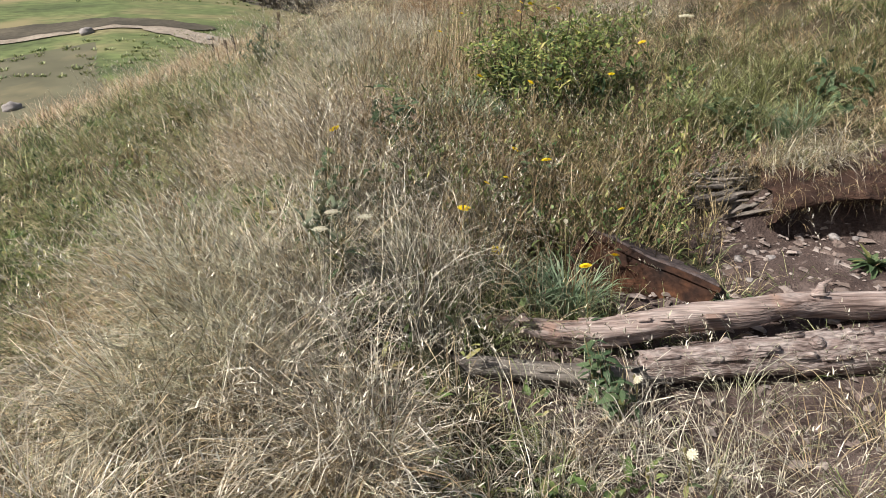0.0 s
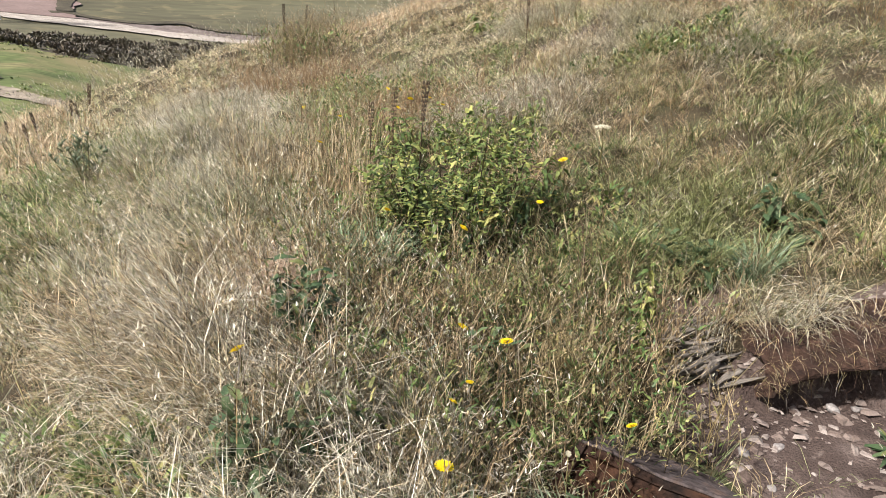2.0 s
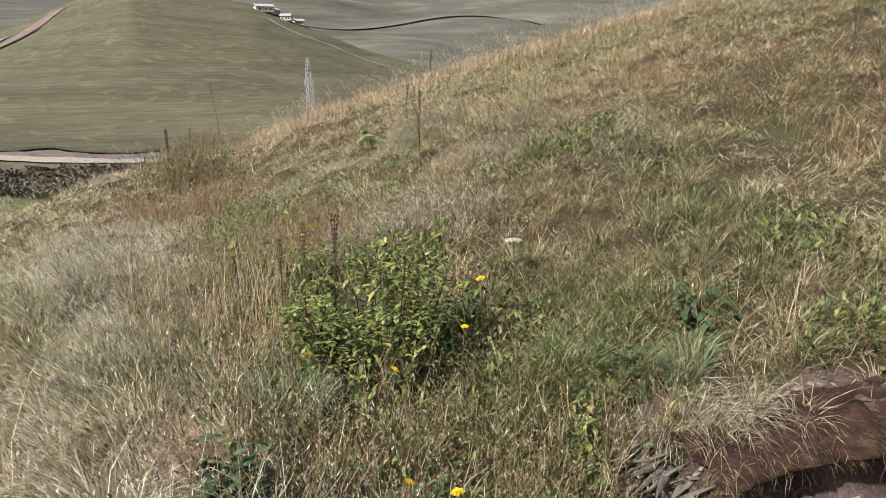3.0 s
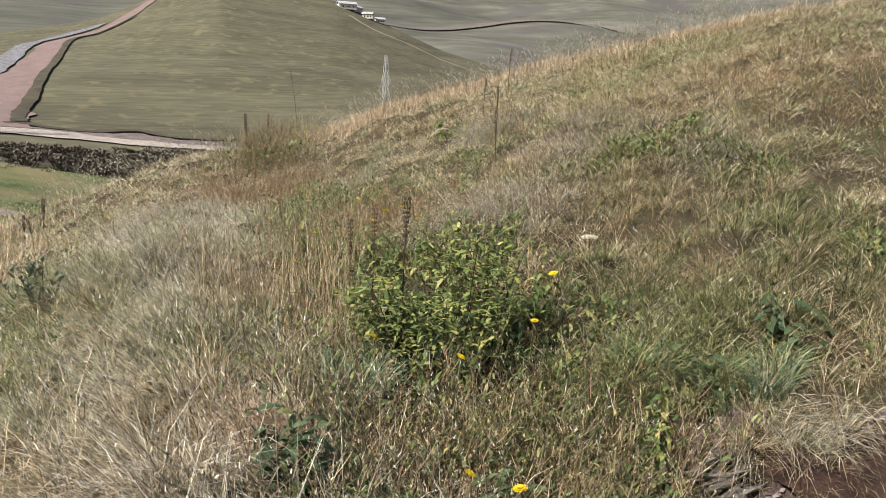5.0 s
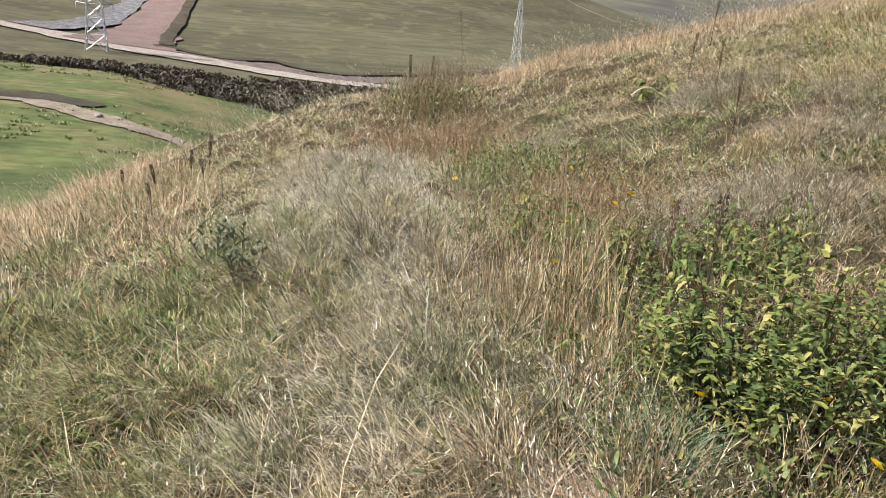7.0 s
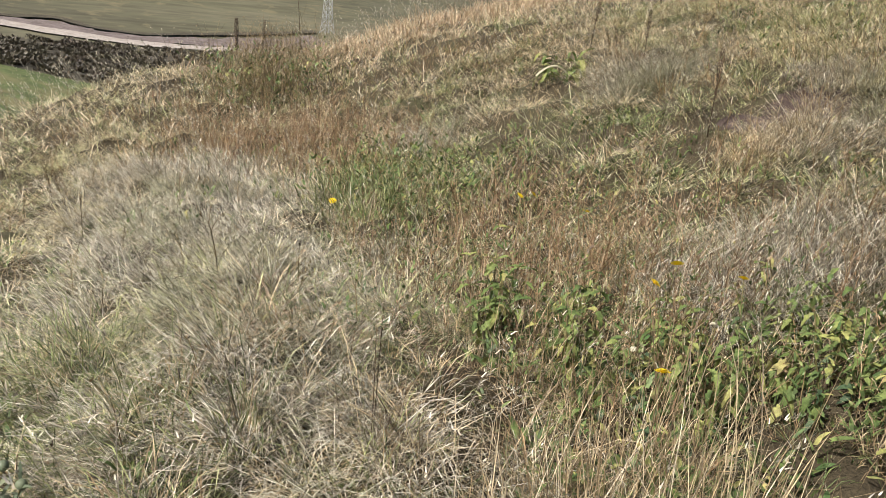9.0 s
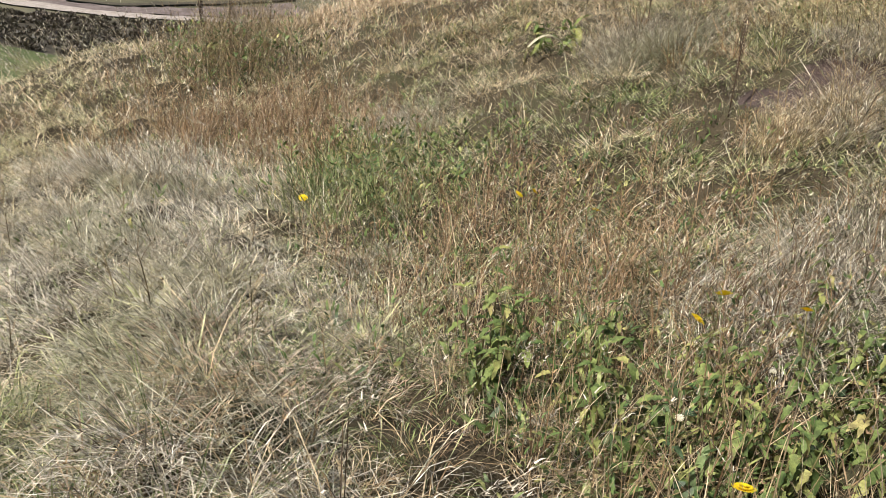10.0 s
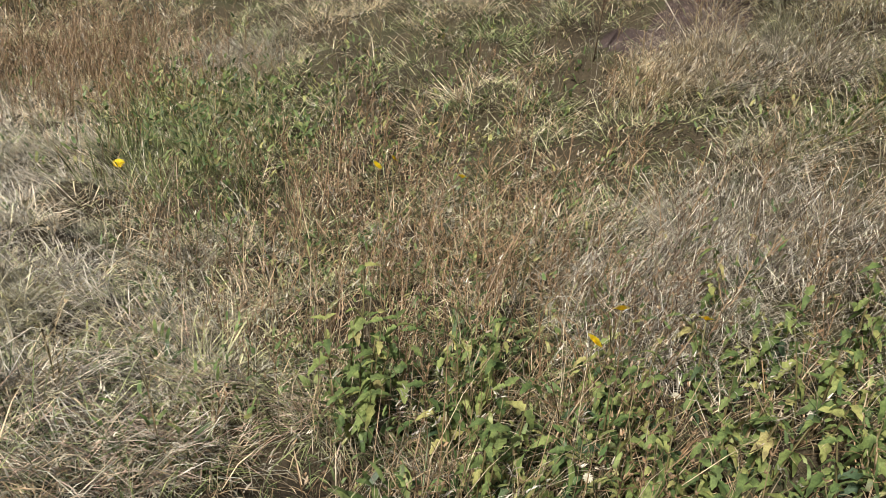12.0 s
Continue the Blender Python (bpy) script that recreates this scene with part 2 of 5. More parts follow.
CUT = rough_material("cut_slope", [(0.3, (0.11, 0.085, 0.075)), (0.7, (0.22, 0.18, 0.165))], 0.25, fine_scale=1.2, bump=0.0)
ROCKFILL = rough_material("rock_fill", [(0.3, (0.12, 0.115, 0.12)), (0.7, (0.27, 0.265, 0.28))], 0.4, fine_scale=1.2, bump=0.0, grain=(0.5, 1.3))
STEEL = rough_material("galvanised_steel", [(0.3, (0.50, 0.51, 0.53)), (0.7, (0.64, 0.65, 0.67))], 1.0, rough=0.5, fine_scale=6.0, bump=0.0, metal=0.3)
PLASTER = rough_material("plaster", [(0.3, (0.50, 0.48, 0.45)), (0.7, (0.68, 0.66, 0.63))], 0.5, fine_scale=3.0, bump=0.0)
TIN = rough_material("tin_roof", [(0.3, (0.34, 0.33, 0.33)), (0.7, (0.52, 0.51, 0.50))], 0.5, fine_scale=3.0, bump=0.0)


# ---- the lie of the land ----
def soft(v, w=0.35):
    """A ramp with a rounded foot: 0 for v well under 0, v well over it."""
    return w * np.logaddexp(0.0, np.asarray(v, float) / w)


def step(v, a, b):
    q = np.clip((np.asarray(v, float) - a) / (b - a), 0, 1)
    return q * q * (3 - 2 * q)


def hump(x, y, cx, cy, rx, ry, turn=0.0):
    c, s = math.cos(turn), math.sin(turn)
    u, v = (x - cx) * c + (y - cy) * s, -(x - cx) * s + (y - cy) * c
    return np.exp(-((u / rx) ** 2) - (v / ry) ** 2)


BANK_X, BANK_Y = 1.62, 3.63  # where the cut earth bank begins, and its line


def bank_line(x):
    """How far north the lip of the cut bank runs at x."""
    return BANK_Y + 0.05 * np.sin(4.1 * x) - 0.26 * (x - 1.9)


def near_height(x, y):
    x, y = np.asarray(x, float), np.asarray(y, float)
    gully = np.interp(y, [-6, 0, 2.2, 3.2, 3.9, 4.6, 5.5, 7, 8.5, 10, 12, 15, 17, 20], [-0.5, -0.05, -0.10, -0.06, 0.0, 0.16, 0.4, 0.5, 0.36, 0.33, 0.28, 0.48, 0.58, 0.5])
    ridge = np.interp(y, [-4, 0, 2, 3.8, 4.8, 6, 8, 9.5, 12, 15], [0.05, 0.08, 0.32, 0.52, 0.38, 0.14, 0.2, 0.08, 0.0, 0.1])
    crest = np.interp(y, [0, 3, 5, 8, 12], [-0.9, -0.55, -0.75, -0.95, -0.9])
    z = gully + ridge * np.exp(-((x - crest) / np.interp(y, [2, 4, 8], [0.8, 0.75, 0.6])) ** 2)
    rise = np.interp(y, [0, 2.5, 4, 5.5, 7.5, 9, 11, 15, 20], [0.1, 0.12, 0.34, 0.3, 0.45, 0.48, 0.48, 0.42, 0.36])
    z = z + rise * (soft(x - np.interp(y, [7, 11, 16], [0.85, 0.5, 0.2])) - 0.6 * soft(x - 5.5, 1.5))
    z = z - np.interp(y, [0, 5, 8, 11, 14], [0.24, 0.28, 0.28, 0.27, 0.3]) * soft(-(x + 1.35), 0.3)
    out = y + 1.1 * soft(-(x + 2.0), 0.8)
    z = z - 0.42 * soft(out - 17.6, 0.7)
    z = z - 0.30 * soft(-(x + 6.5), 0.8)
    z = z - 0.14 * step(x, 2.8, 4.6) * (1 - step(x, 8.0, 11.0)) * step(y, 12.0, 15.5)
    z = z + 0.10 * hump(x, y, 2.6, 5.7, 1.1, 1.0) + 0.10 * hump(x, y, 2.9, 9.2, 1.2, 1.2) + 0.13 * hump(x, y, 2.6, 13.6, 1.4, 1.1)
    # worn bare hollow under the bank, and the bank itself
    hollow = step(x, 1.0, 1.5) * step(y, 1.7, 2.5) * (1 - step(y - bank_line(x), -0.05, 0.06))
    floor = 0.02 + 0.10 * (x - 1.2) + 0.03 * (y - 2.5)
    z = z * (1 - hollow) + np.minimum(z, floor) * hollow
    z = z + 0.10 * step(x, BANK_X - 0.1, BANK_X + 0.15) * np.exp(-(np.maximum(y - bank_line(x), 0) / 0.5) ** 2) * step(y - bank_line(x), -0.04, 0.05)
    return z


RADII = [30, 70, 110, 150, 200, 235, 262, 300, 420, 560, 700, 1000, 1600, 2600, 4500]


def far_height(x, y):
    """The valley and the hills beyond: heights along rings, which change with the bearing."""
    r, th = np.hypot(x, y), np.degrees(np.arctan2(x, y))
    ring = lambda a, b: np.interp(th, a, b)  # noqa: E731
    T = [-60, -32, -24, -16, -8, 0, 8, 16, 24, 34, 46, 70]
    rows = [
        ring(T, [-9, -7.5, -6.5, -6, -5.5, -5.5, -5, -4, -3, -2, 0, 2]),
        ring(T, [-14, -13, -12, -12, -13, -15, -16, -16, -14, -11, -8, -5]),
        ring(T, [-14, -12, -10, -10.5, -14, -18, -20, -20, -18, -15, -12, -9]),
        ring(T, [-11, -9.5, -8.7, -9.9, -14, -18, -20, -21, -20, -17, -14, -11]),
        ring(T, [-13, -12, -12, -13.5, -17, -19, -20, -20, -19, -17, -14, -11]),
        ring(T, [-12, -12, -13, -14, -17, -18, -18.5, -18, -17, -15, -12, -9]),
        ring(T, [-8, -9, -11, -13, -15.5, -16.5, -17, -16, -15, -13, -10, -7]),
        ring(T, [-3, -4, -7, -10, -11.5, -12, -12, -11, -11, -10, -7, -4]),
        ring(T, [15, 10, 5, 4, 12, 15, 10, -2, -10, -8, -4, 0]),
        ring(T, [30, 25, 20, 20, 34, 60, 46, 18, -2, -6, -2, 5]),
        ring(T, [45, 40, 36, 38, 56, 97, 77, 38, 12, 0, 2, 10]),
        ring(T, [90, 80, 76, 66, 62, 86, 72, 44, 28, 20, 22, 30]),
        ring(T, [210, 200, 190, 185, 180, 175, 165, 150, 130, 110, 110, 120]),
        ring(T, [420, 400, 390, 380, 380, 390, 390, 370, 340, 320, 320, 320]),
        ring(T, [700, 700, 680, 660, 640, 640, 640, 640, 640, 640, 660, 680]),
    ]
    z = np.zeros_like(r) + rows[0]
    for a, b, lo, hi in zip(RADII, RADII[1:], rows, rows[1:]):
        z = np.where(r > a, lo + (hi - lo) * step(r, a, b) * 0.5 + (hi - lo) * np.clip((r - a) / (b - a), 0, 1) * 0.5, z)
    back = step(np.abs(th), 75, 120)
    roll = 0.012 * r * np.sin(0.011 * x + 0.7) * np.sin(0.009 * y + 1.3) * step(r, 450, 1100)
    return z * (1 - back) + back * (0.06 * r - 3) + roll


def tussocks(x, y):
    """Lumps of old matted grass, a hand to two hands high, lower on worn ground."""
    v = np.abs(np.sin(4.1 * x + 1.3 * np.sin(2.3 * y)) * np.sin(4.7 * y + 1.1 * np.sin(2.9 * x + 0.7)))
    w = np.abs(np.sin(9.3 * x + 2.0 * y + 0.6) * np.sin(8.1 * y - 2.4 * x + 1.1))
    worn = step(x, 0.85, 1.2) * step(y, 1.9, 2.3) * (1 - step(y, 3.6, 4.4))
    strip = step(x, 0.0, 0.3) * (1 - step(x, 1.6, 2.0)) * np.exp(-(((y - 2.7) / 0.5) ** 2))
    low = 1 - 0.45 * step(x, 1.8, 3.4)
    return (0.11 * v * low + 0.045 * w - 0.06) * (1 - np.maximum(worn, strip))


def height(x, y):
    x, y = np.asarray(x, float), np.asarray(y, float)
    w = step(np.hypot(x, y - 3), 24, 48)
    xs = np.clip(x, -40, 40)
    return (near_height(xs, np.clip(y, -30, 40)) + tussocks(xs, y)) * (1 - w) + far_height(x, y) * w


def height_at(x, y):
    return float(height(np.array([x]), np.array([y]))[0])


# ---- the ground: one sheet out to the horizon ----
def part(name, bm, material, parent=None, label="", smooth=True):
    me = bpy.data.meshes.new(name)
    bm.to_mesh(me)
    bm.free()
    for poly in me.polygons:
        poly.use_smooth = smooth
    me.materials.append(material)
    ob = new(name, me)
    if parent is not None:
        ob.parent = parent
    return tagged(ob, label)


def tri_mesh(name, verts, tris, material, smooth=False):
    verts, tris = np.asarray(verts, np.float32), np.asarray(tris, np.int32)
    me = bpy.data.meshes.new(name)
    me.vertices.add(len(verts))
    me.vertices.foreach_set("co", verts.ravel())
    me.loops.add(len(tris) * 3)
    me.loops.foreach_set("vertex_index", tris.ravel())
    me.polygons.add(len(tris))
    me.polygons.foreach_set("loop_start", np.arange(len(tris), dtype=np.int32) * 3)
    me.polygons.foreach_set("use_smooth", np.full(len(tris), smooth))
    me.update(calc_edges=True)
    me.materials.append(material)
    return me


def wobble(x, y, f, seed):
    """Smooth repeatable unevenness about -1 to 1, from a few crossed waves."""
    rs = np.random.RandomState(seed)
    v = np.zeros_like(np.asarray(x, float))
    for _ in range(7):
        a, ph, k = rs.uniform(0, 6.28), rs.uniform(0, 6.28), f * rs.uniform(0.5, 1.8)
        v = v + np.sin(k * (x * math.cos(a) + y * math.sin(a)) + ph)
    return v / 3.2


def bare(x, y):
    """1 where the earth is bare: the hollow, the slope above its bank, the cleared strip by the logs, two worn spots."""
    edge = 0.12 * wobble(x, y, 6.0, 5)
    under = step(x + edge, 1.12, 1.42) * (1 - step(y - bank_line(x) + edge * 0.2, 0.04, 0.12)) * step(y + edge, 2.05, 2.4)
    above = step(x + edge, 2.15, 2.4) * step(y - bank_line(x), 0.02, 0.1) * (1 - step(y - bank_line(x) + edge, 0.35, 0.62))
    spot = hump(x, y, 1.62, 4.22, 0.28, 0.22) > 0.5 + edge
    strip = (np.abs(y - 2.2 + edge) < 0.5) & (x + 2 * edge > 0.32) & (x < 3.0)
    far_spot = hump(x, y, 2.92, 8.78, 0.55, 0.36) > 0.55 + 2 * edge
    mid = (np.abs(y - 2.95 + edge) < 0.2) & (x > 0.75) & (x < 1.4)
    return np.clip(np.maximum.reduce([under, above, spot * 1.0, strip * 0.92, far_spot * 0.9, mid * 0.9]), 0, 1)


def far_class(x, y):
    """1 green meadow on the near mound, 2 scrub along the stream, 0 pasture."""
    r, th = np.hypot(x, y), np.degrees(np.arctan2(x, y))
    e = 5 * wobble(x, y, 0.08, 9)
    near_edge = np.interp(th, [-22, -17, -14], [165, 150, 142])
    scrub = (r > near_edge + 0.4 * e) & (r < 243 + 0.3 * e - np.interp(th, [-20, -14, 4], [16, 6, 2])) & (th > -26) & (th < 40)
    meadow = (r <= near_edge + 0.4 * e) & (r > 30) & ~((th < -24.5 + 0.3 * e) & (r < 101))
    return np.where(scrub, 2, np.where(meadow, 1, 0))


def build_ground():
    th = np.radians(np.r_[np.arange(-180, -62, 4.0), np.arange(-62, 72, 0.42), np.arange(72, 180, 4.0)])
    rr = np.r_[0.0005, np.arange(0.3, 12, 0.05), np.arange(12, 24, 0.15), np.geomspace(24, 4600, 210)]
    T, R = np.meshgrid(th, rr)
    x, y = R * np.sin(T) + 0.07, R * np.cos(T) - 0.11
    z = height(x, y)
    fine = step(R, 0.0, 1.0) * (1 - step(R, 20, 30))
    z = z + fine * (0.012 * wobble(x, y, 9.0, 2) + 0.010 * bare(x, y) * wobble(x, y, 38.0, 3))
    nr, nt = R.shape
    i = np.arange(nr * nt).reshape(nr, nt)
    a, b = i[:-1, :], i[1:, :]
    quads = np.stack([a, np.roll(a, -1, 1), np.roll(b, -1, 1), b], -1).reshape(-1, 4)
    tris = np.concatenate([quads[:, [0, 2, 1]], quads[:, [0, 3, 2]]])
    verts = np.stack([x, y, z], -1).reshape(-1, 3)
    me = tri_mesh("ground", verts, tris, SHADED_THATCH, smooth=True)
    for m in (EARTH, SHADED_PASTURE, MEADOW, SCRUB_FLOOR, HAZY_HILL):
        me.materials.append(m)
    c = verts[tris].mean(1)
    r = np.hypot(c[:, 0], c[:, 1])
    kind = far_class(c[:, 0], c[:, 1])
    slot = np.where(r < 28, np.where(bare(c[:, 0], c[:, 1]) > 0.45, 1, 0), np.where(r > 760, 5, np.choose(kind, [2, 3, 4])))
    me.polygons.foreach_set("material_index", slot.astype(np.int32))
    ob = new("ground", me)
    return tagged(ob, "grassy hillside, bare earth hollow and pasture hills", "ground", kind="structure")


build_ground()


# ---- grass and low growth ----
def scatter(n, x0, x1, y0, y1, weight, seed):
    rs = np.random.RandomState(seed)
    xs, ys = [], []
    got = 0
    for _ in range(60):
        x, y = rs.uniform(x0, x1, n), rs.uniform(y0, y1, n)
        keep = rs.uniform(0, 1, n) < weight(x, y)
        xs.append(x[keep]), ys.append(y[keep])
        got += keep.sum()
        if got >= n:
            break
    return np.concatenate(xs)[:n], np.concatenate(ys)[:n], rs


def blades(x, y, z, length, width, head, start, end, rs, short=False):
    """Tapering blades of three lengths each, or of two if short. head: which way they lean; start, end: how far from upright at foot and tip."""
    n = len(x)
    dx, dy = np.cos(head), np.sin(head)
    face = head + np.pi / 2 + rs.normal(0, 0.7, n)
    wx, wy = np.cos(face) * width / 2, np.sin(face) * width / 2
    px, py, pz = x.copy(), y.copy(), z.copy()
    verts = np.empty((n, 7, 3), np.float32)
    for k, (seg, w) in enumerate(((0.0, 0.8), (0.40, 1.0), (0.33, 0.75), (0.27, 0.0))):
        if k:
            a = start + (end - start) * (k - 1) / 2
            px, py, pz = px + dx * np.sin(a) * seg * length, py + dy * np.sin(a) * seg * length, pz + np.cos(a) * seg * length
        if k < 3:
            verts[:, 2 * k] = np.stack([px - wx * w, py - wy * w, pz], -1)
            verts[:, 2 * k + 1] = np.stack([px + wx * w, py + wy * w, pz], -1)
        else:
            verts[:, 6] = np.stack([px, py, pz], -1)
    if short:
        verts = verts[:, [0, 1, 4, 5, 6]]
        tris = (np.arange(n)[:, None, None] * 5 + np.array([[0, 1, 3], [0, 3, 2], [2, 3, 4]])[None]).reshape(-1, 3)
        return verts.reshape(-1, 3), tris
    base = np.array([[0, 1, 3], [0, 3, 2], [2, 3, 5], [2, 5, 4], [4, 5, 6]])
    tris = (np.arange(n)[:, None, None] * 7 + base[None]).reshape(-1, 3)
    return verts.reshape(-1, 3), tris


def tufted(n, per, spread, x0, x1, y0, y1, weight, seed):
    """Feet of n blades, in tufts of about per, with the bearing from each tuft's middle."""
    cx, cy, rs = scatter(max(1, n // per), x0, x1, y0, y1, weight, seed)
    cx, cy = np.repeat(cx, per), np.repeat(cy, per)
    a, d = rs.uniform(0, 2 * np.pi, len(cx)), spread * np.sqrt(rs.uniform(0, 1, len(cx)))
    return cx + d * np.cos(a), cy + d * np.sin(a), a, rs, np.repeat(rs.uniform(0, 1, len(cx) // per), per)


def comb(x, y):
    """The way the wind and the slope lay the grass."""
    return np.pi * 1.12 + 0.9 * wobble(x, y, 0.9, 21) + 0.5 * wobble(x, y, 3.5, 22) + np.where(x > 0.9, 0.5, 0.0)


def lump(x, y):
    """1 on the grass hummocks, 0 in the gaps between them."""
    return step(0.7 * wobble(x, y, 9.0, 71) + 0.5 * wobble(x, y, 4.0, 72) + 0.75 * wobble(x, y, 24.0, 73), -0.75, 0.55)


def grass(name, label, material, n, per, spread, box, weight, seed, length, width, start, end, follow=0.4, short=False, swirl=0.6):
    x, y, a, rs, one = tufted(n, per, spread, *box, lambda u, v: weight(u, v) * (0.12 + 0.88 * lump(u, v)), seed)
    m = len(x)
    z = height(x, y) - 0.015
    lay = comb(x, y)
    turn = np.repeat(rs.normal(0, swirl, m // per), per)
    lay = lay + turn
    vx, vy = follow * np.cos(lay) + (1 - follow) * np.cos(a), follow * np.sin(lay) + (1 - follow) * np.sin(a)
    head = np.arctan2(vy, vx) + rs.normal(0, 0.55, m)
    ln = rs.uniform(*length, m) * (0.5 + 1.0 * one) * (0.6 + 0.55 * lump(x, y))
    st = np.clip(rs.normal(start, 0.22, m), 0.02, 1.35)
    en = np.clip(st + rs.normal(end - start, 0.3, m), 0.1, 2.2)
    verts, tris = blades(x, y, z, ln, rs.uniform(*width, m), head, st, en, rs, short)
    ob = new(name, tri_mesh(name, verts, tris, material, smooth=True))
    return tagged(ob, label, "grass", kind="stuff")


def cover(x, y):
    front = hump(x, y, 0.95, 3.0, 0.5, 0.22, -0.5)
    return (1 - 0.97 * bare(x, y)) * (1 - 0.8 * hump(x, y, -0.2, 4.2, 0.28, 0.16, -0.6)) * (1 - 0.95 * hump(x, y, 0.63, 5.12, 0.55, 0.42, -0.3)) * (1 - 0.85 * front) * (1 - 0.8 * hump(x, y, 0.42, 2.34, 0.5, 0.13)) * (1 - 0.92 * hump(x, y, 0.10, 2.42, 0.48, 0.24)) * (1 - 0.9 * hump(x, y, 0.8, 2.98, 0.5, 0.26, -0.5))


def ridge_zone(x, y):
    c = np.interp(y, [2, 4, 6, 9, 12], [-0.6, -0.5, -0.85, -0.9, -1.0])
    w = np.interp(y, [2, 5, 8, 11], [0.35, 0.6, 0.75, 0.6])
    return np.exp(-((x - c) / w) ** 2) * step(y, 3.6, 4.6) * (1 - step(y, 11.4, 12.4))


def patch(x, y, f, seed, lo=-0.2, hi=0.5):
    return step(wobble(x, y, f, seed), lo, hi)


def gully_zone(x, y):
    return hump(x, y, 0.45, 3.9, 0.75, 0.9) + 0.9 * hump(x, y, 0.75, 8.2, 0.9, 1.4) + 0.9 * hump(x, y, 0.95, 6.4, 0.75, 0.8)


NEAR, MID, FAR, LEFT, RIGHT = (-3.2, 3.6, 0.7, 7.6), (-5.0, 6.5, 7.4, 13.0), (-8.0, 12.0, 12.6, 19.5), (-8.0, -3.0, 2.0, 13.0), (3.4, 9.0, 3.4, 13.0)
thin_gully = lambda x, y: cover(x, y) * (1 - 0.8 * np.clip(gully_zone(x, y), 0, 1))  # noqa: E731
thin_green = lambda x, y: cover(x, y) * (1 - 0.68 * np.clip(gully_zone(x, y), 0, 1))  # noqa: E731

grass("dry_grass", "dry straw-coloured meadow grass leaning in the wind", STRAW, 98000, 34, 0.06, NEAR, lambda x, y: thin_gully(x, y) * (0.5 + 0.5 * patch(x, y, 1.6, 31)), 101, (0.10, 0.29), (0.0018, 0.0042), 0.7, 1.7)
grass("dry_grass", "dry straw-coloured meadow grass on the slope", BROW, 72000, 30, 0.07, MID, lambda x, y: cover(x, y) * (0.5 + 0.5 * patch(x, y, 1.2, 32)), 102, (0.11, 0.25), (0.0032, 0.0066), 1.0, 1.85, 0.4, short=True, swirl=1.3)
grass("dry_grass", "dry straw-coloured grass along the brow", BROW, 52000, 16, 0.11, FAR, lambda x, y: 0.6 + 0.4 * patch(x, y, 0.8, 33), 103, (0.10, 0.26), (0.005, 0.010), 0.85, 1.7, short=True, swirl=1.3)
grass("dry_grass", "dry straw-coloured grass on the falling slope", STRAW, 22000, 22, 0.10, LEFT, lambda x, y: 0.6 + 0.4 * patch(x, y, 1.0, 34), 104, (0.09, 0.26), (0.005, 0.009), 0.7, 1.5, short=True)
grass("dry_grass", "dry straw-coloured grass on the rising slope", BROW, 56000, 24, 0.09, RIGHT, lambda x, y: 0.6 + 0.4 * patch(x, y, 1.0, 35), 105, (0.10, 0.24), (0.0032, 0.0064), 1.0, 1.8, short=True, swirl=1.3)
grass("green_grass", "short green grass between the dry blades", GREEN, 104000, 28, 0.06, NEAR, lambda x, y: thin_green(x, y) * (0.35 + 0.65 * patch(x, y, 1.9, 41, -0.1, 0.6)), 111, (0.08, 0.22), (0.0020, 0.0046), 0.6, 1.6, short=True)
grass("green_grass", "short pale green grass on the slope", DRYGREEN, 72000, 30, 0.08, MID, lambda x, y: cover(x, y) * (0.4 + 0.6 * patch(x, y, 1.3, 42)), 112, (0.09, 0.21), (0.0032, 0.0068), 0.95, 1.8, short=True, swirl=1.3)
grass("green_grass", "short pale green grass near the brow", DRYGREEN, 40000, 18, 0.12, FAR, lambda x, y: 0.45 + 0.55 * patch(x, y, 0.9, 43), 113, (0.09, 0.22), (0.005, 0.010), 0.85, 1.6, short=True, swirl=1.3)
grass("green_grass", "short green grass on the falling slope", GREEN, 22000, 20, 0.10, LEFT, lambda x, y: (0.4 + 0.6 * patch(x, y, 1.0, 44)) * (1 - 0.8 * step(-(x + 0.35 * (y - 12)), 2.6, 3.6)), 114, (0.09, 0.24), (0.005, 0.010), 0.4, 1.2, short=True)
grass("green_grass", "short pale green grass on the rising slope", DRYGREEN, 56000, 24, 0.09, RIGHT, lambda x, y: 0.4 + 0.6 * patch(x, y, 1.0, 45), 115, (0.08, 0.20), (0.0030, 0.0062), 0.95, 1.8, short=True, swirl=1.3)
around = lambda x, y: 1.0 - step(x, -3.6, -3.0) * (1 - step(x, 3.2, 3.8)) * step(y, 0.4, 0.9) * (1 - bare(x, y))  # noqa: E731
for k, box in enumerate([(-9.0, 9.0, -6.0, 1.0), (-8.0, -3.0, 0.8, 2.4), (3.4, 9.0, 0.8, 3.2)]):
    grass("dry_grass", "dry straw-coloured grass at the foot of the slope", STRAW, (20000, 4000, 6000)[k], 16, 0.10, box, around, 191 + k, (0.10, 0.26), (0.006, 0.011), 0.7, 1.6, short=True)
    grass("green_grass", "short green grass at the foot of the slope", GREEN, (18000, 4000, 5000)[k], 16, 0.10, box, around, 195 + k, (0.08, 0.22), (0.006, 0.011), 0.6, 1.5, short=True)
grass("pale_grass", "pale silvery grass combed flat along the ridge", PALE, 90000, 44, 0.07, (-2.4, 1.0, 3.4, 12.4), ridge_zone, 121, (0.09, 0.26), (0.0020, 0.0046), 0.75, 1.75, 0.6, short=True, swirl=0.8)
